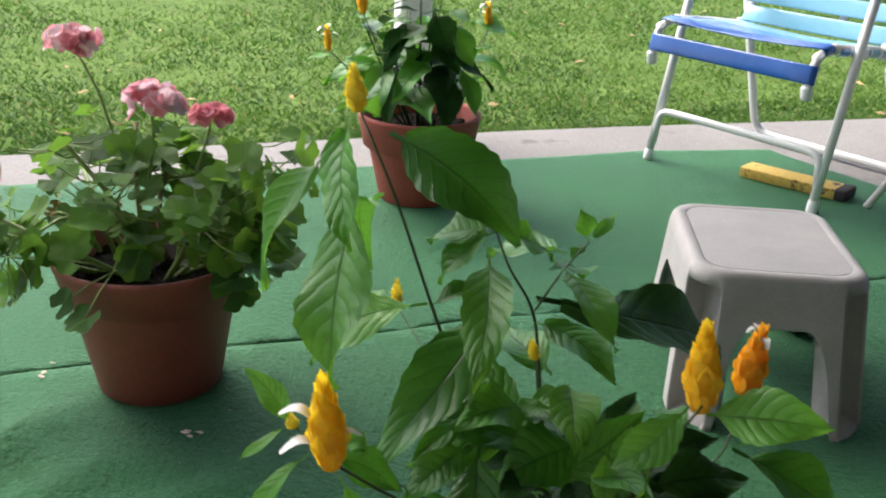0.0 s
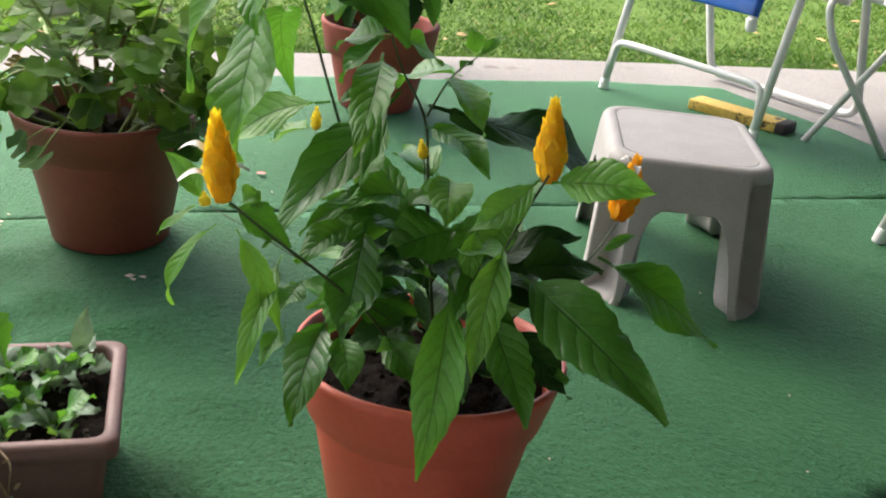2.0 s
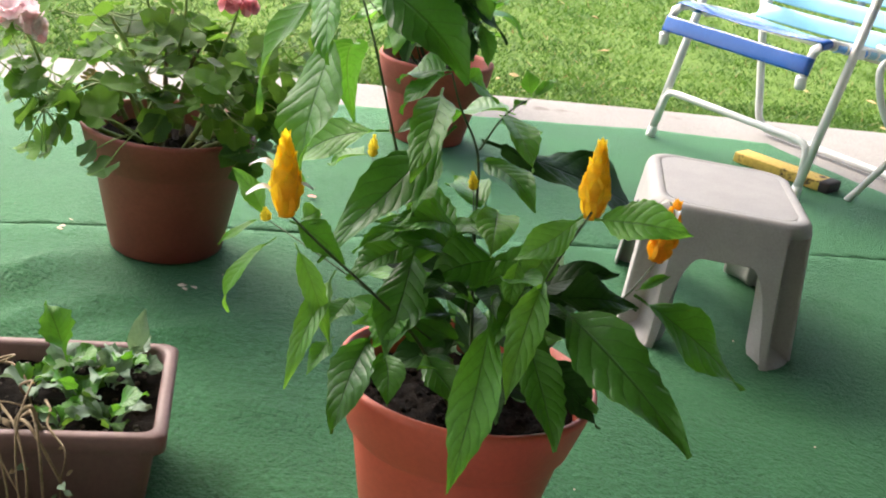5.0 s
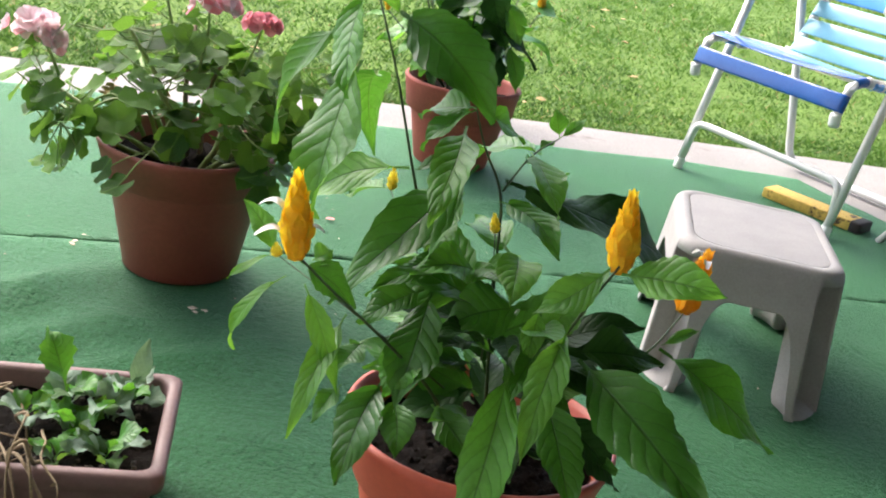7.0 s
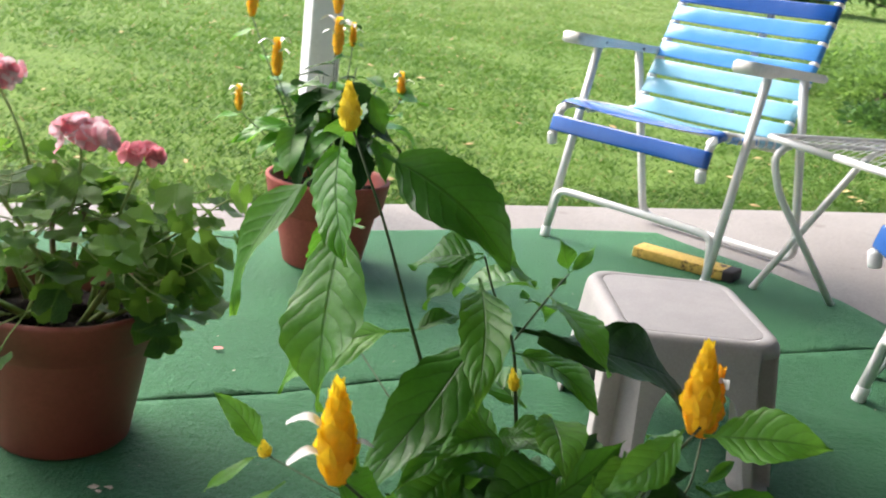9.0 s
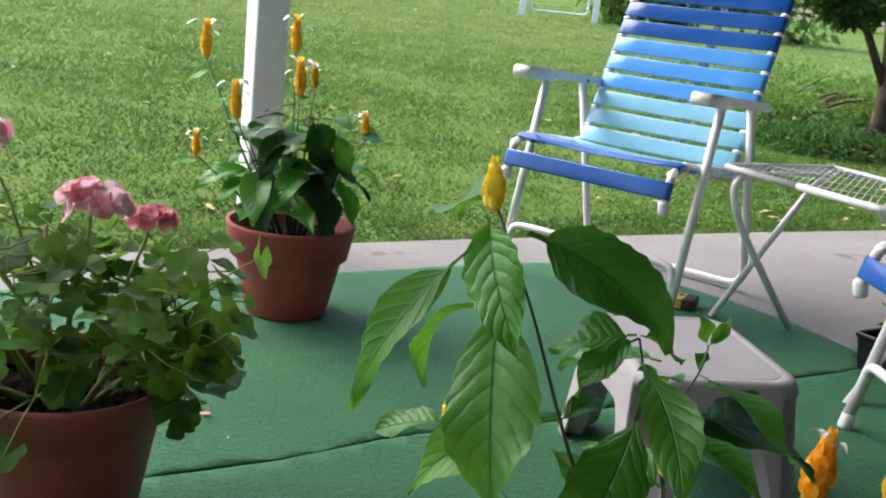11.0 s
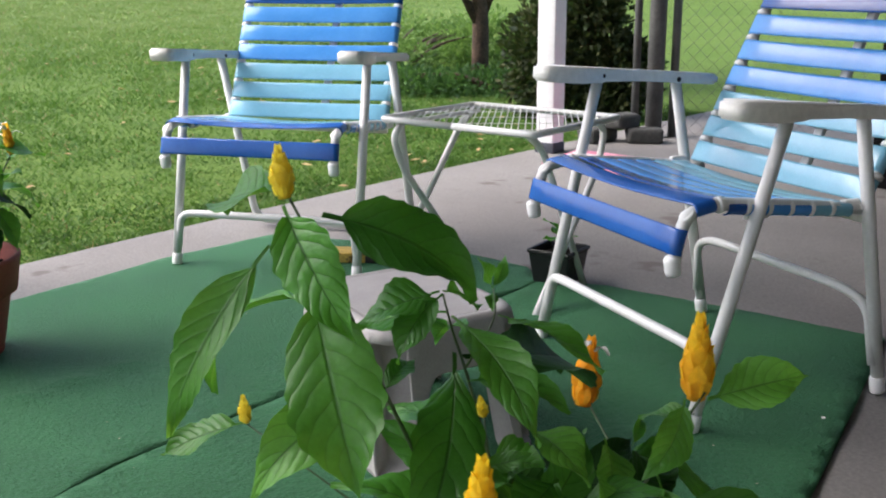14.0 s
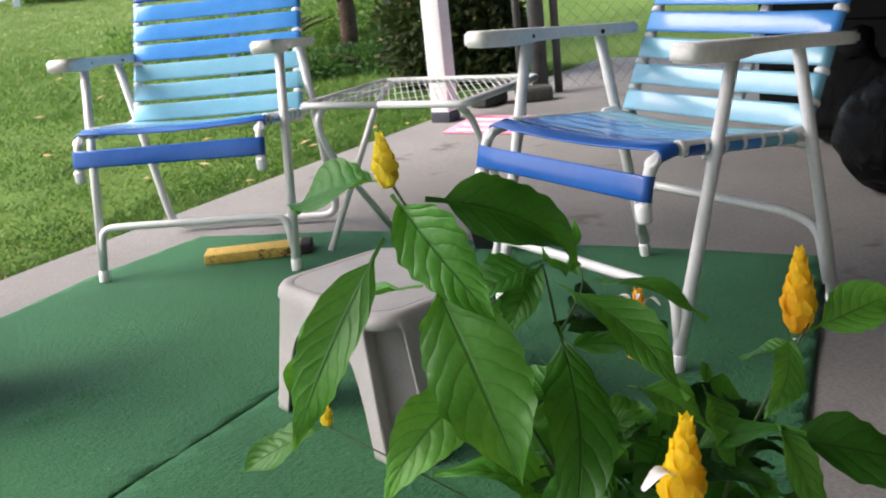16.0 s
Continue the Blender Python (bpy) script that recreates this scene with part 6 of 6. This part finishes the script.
# woods and hedges beyond the lawn
for hx, hy, w, hgt, cnt, mt, sd, lab in ((-24, 58, 14, 3.6, 5000, M_BUSH, 61, "far mixed hedge beyond the lawn"), (6, 64, 14, 3.8, 5000, M_BUSH, 62, "far hedge beyond the lawn"), (32, 56, 12, 4.6, 5000, M_BUSH, 63, "far trees beyond the lawn"), (12.0, 26.0, 5.0, 2.6, 5000, M_LIGHTBUSH, 64, "sunlit light-green thicket beyond the lawn"), (26.0, 25.0, 6.0, 4.0, 5000, M_BUSH, 65, "leafy trees far behind the fence"), (30.0, 11.0, 6.0, 4.0, 4000, M_BUSH, 66, "far trees behind the fence")):
    rnd = random.Random(sd)
    blobs = [((rnd.uniform(-w, w), rnd.uniform(-1, 1), hgt * rnd.uniform(0.2, 0.75)), (w * 0.3, 1.2, hgt * rnd.uniform(0.25, 0.4))) for _ in range(10)]
    bush(hx, hy, blobs, cnt, 0.12 + 0.007 * math.hypot(hx, hy), mt, lab, sd, 6, "far_hedge")


def white_gate():
    g = thing("garden_gate", pose(5.1, 25.0, lawn_z(5.1, 25.0) + 0.06, 0, 0, -12), "white tubular frame standing far off on the lawn", "gate")
    part("frame", tube([(-0.72, 0, 1.1), (-0.72, 0, 0.12), (0.72, 0, 0.12), (0.72, 0, 1.1), (-0.72, 0, 1.1)], 0.03, 0.12), M_WHITE_METAL, g)
    for s in (-1, 1):
        part("gatepost", block((0.16, 0.12, 1.3), (s * 0.92, 0, 0.60), 0.01), M_POST, g)
    return g


white_gate()


def chain_fence():
    """Galvanised posts, rails and woven diamonds from beside the shrub away to the right."""
    a, b = Vector((3.20, 3.40)), Vector((6.6, 2.0))
    d = (b - a).normalized()
    ln = (b - a).length
    f = thing("chain_link_fence", pose(a.x, a.y, -0.03, 0, 0, math.degrees(math.atan2(d.y, d.x))), "grey chain-link fence with weathered posts beside the porch", "fence")
    part("fence_post", tube([(0, 0, 0), (0, 0, 1.75)], 0.043, 0, 12), M_GREYPOLE, f, "thick grey weathered post")
    part("fence_post", tube([(-0.085, 0.06, 0), (-0.085, 0.06, 1.6)], 0.02, 0, 10), M_GREYPOLE, f)
    for x in (0.10, 1.7, 3.4):
        part("fence_post", tube([(x, 0, 0), (x, 0, 1.4)], 0.022, 0, 10), M_GALV, f)
    part("top_rail", tube([(0, 0, 1.36), (ln, 0, 1.36)], 0.017), M_GALV, f)
    bm = bmesh.new()
    step, zt = 0.075, 1.34
    x = -zt
    while x < ln:
        for s in (1, -1):
            x0, x1 = (x, x + zt) if s == 1 else (x + zt, x)
            p, q = Vector((x0, 0.012 * s, 0.03)), Vector((x1, 0.012 * s, zt))
            if s == 1:
                t0, t1 = max(0, -x / zt), min(1, (ln - x) / zt)
            else:
                t0, t1 = max(0, (x + zt - ln) / zt), min(1, (x + zt) / zt)
            if t1 - t0 > 0.02:
                sweep(bm, [p.lerp(q, t0), p.lerp(q, t1)], 0.0010, 4, caps=False)
        x += step
    tagged(part("wire_mesh", bm, M_GALV, f, "woven diamond wire"), kind="stuff")
    return f


chain_fence()


def edging_blocks():
    for i, (x, y, r, w) in enumerate(((2.86, 3.42, 20, 0.26), (3.04, 3.27, -30, 0.22), (2.97, 3.36, 8, 0.18))):
        bm = block((w * 0.85, 0.11, 0.075), (0, 0, 0.0375 + (0.066 if i == 2 else 0)), 0.02, 2)
        for v in bm.verts:
            v.co += Vector(v.co * 0).lerp(Vector((noise.noise(v.co * 13), noise.noise(v.co * 17), 0)), 0.012)
        tagged(part("stone_block", bm, M_BLOCK, at=pose(x, y, 0.0 - 0.006, 0, 0, r)), "weathered grey stone block by the fence", "stone", "edging stones")


edging_blocks()


def lawn_litter():
    """Dry fallen leaves scattered over the grass."""
    rnd = random.Random(88)
    co, faces = [], []
    for _ in range(150):
        x = rnd.uniform(-3.5, 4.5)
        y = edge_y(max(-7, min(4.4, x))) + 0.1 + 8 * rnd.random() ** 1.6
        z = lawn_z(x, y) + rnd.uniform(0.012, 0.035)
        a, s = rnd.uniform(0, 6.28), rnd.uniform(0.012, 0.034)
        d, p = Vector((math.cos(a), math.sin(a), rnd.uniform(-.3, .3))) * s, Vector((-math.sin(a), math.cos(a), rnd.uniform(-.3, .3))) * s * 0.45
        c, k = Vector((x, y, z)), len(co)
        co += [c - d, c - d * 0.2 + p, c + d * 0.5 + p * 0.7, c + d, c + d * 0.4 - p * 0.8, c - d * 0.3 - p, c + Vector((0, 0, s * 0.25))]
        faces += [(k + i, k + (i + 1) % 6, k + 6) for i in range(6)]
    me = bpy.data.meshes.new("fallen_leaves")
    me.from_pydata([tuple(v) for v in co], [], faces)
    return tagged(mesh_part("fallen_leaves", me, M_DRYLEAF), "dry tan leaves scattered over the lawn", "fallen leaves", kind="stuff")


lawn_litter()
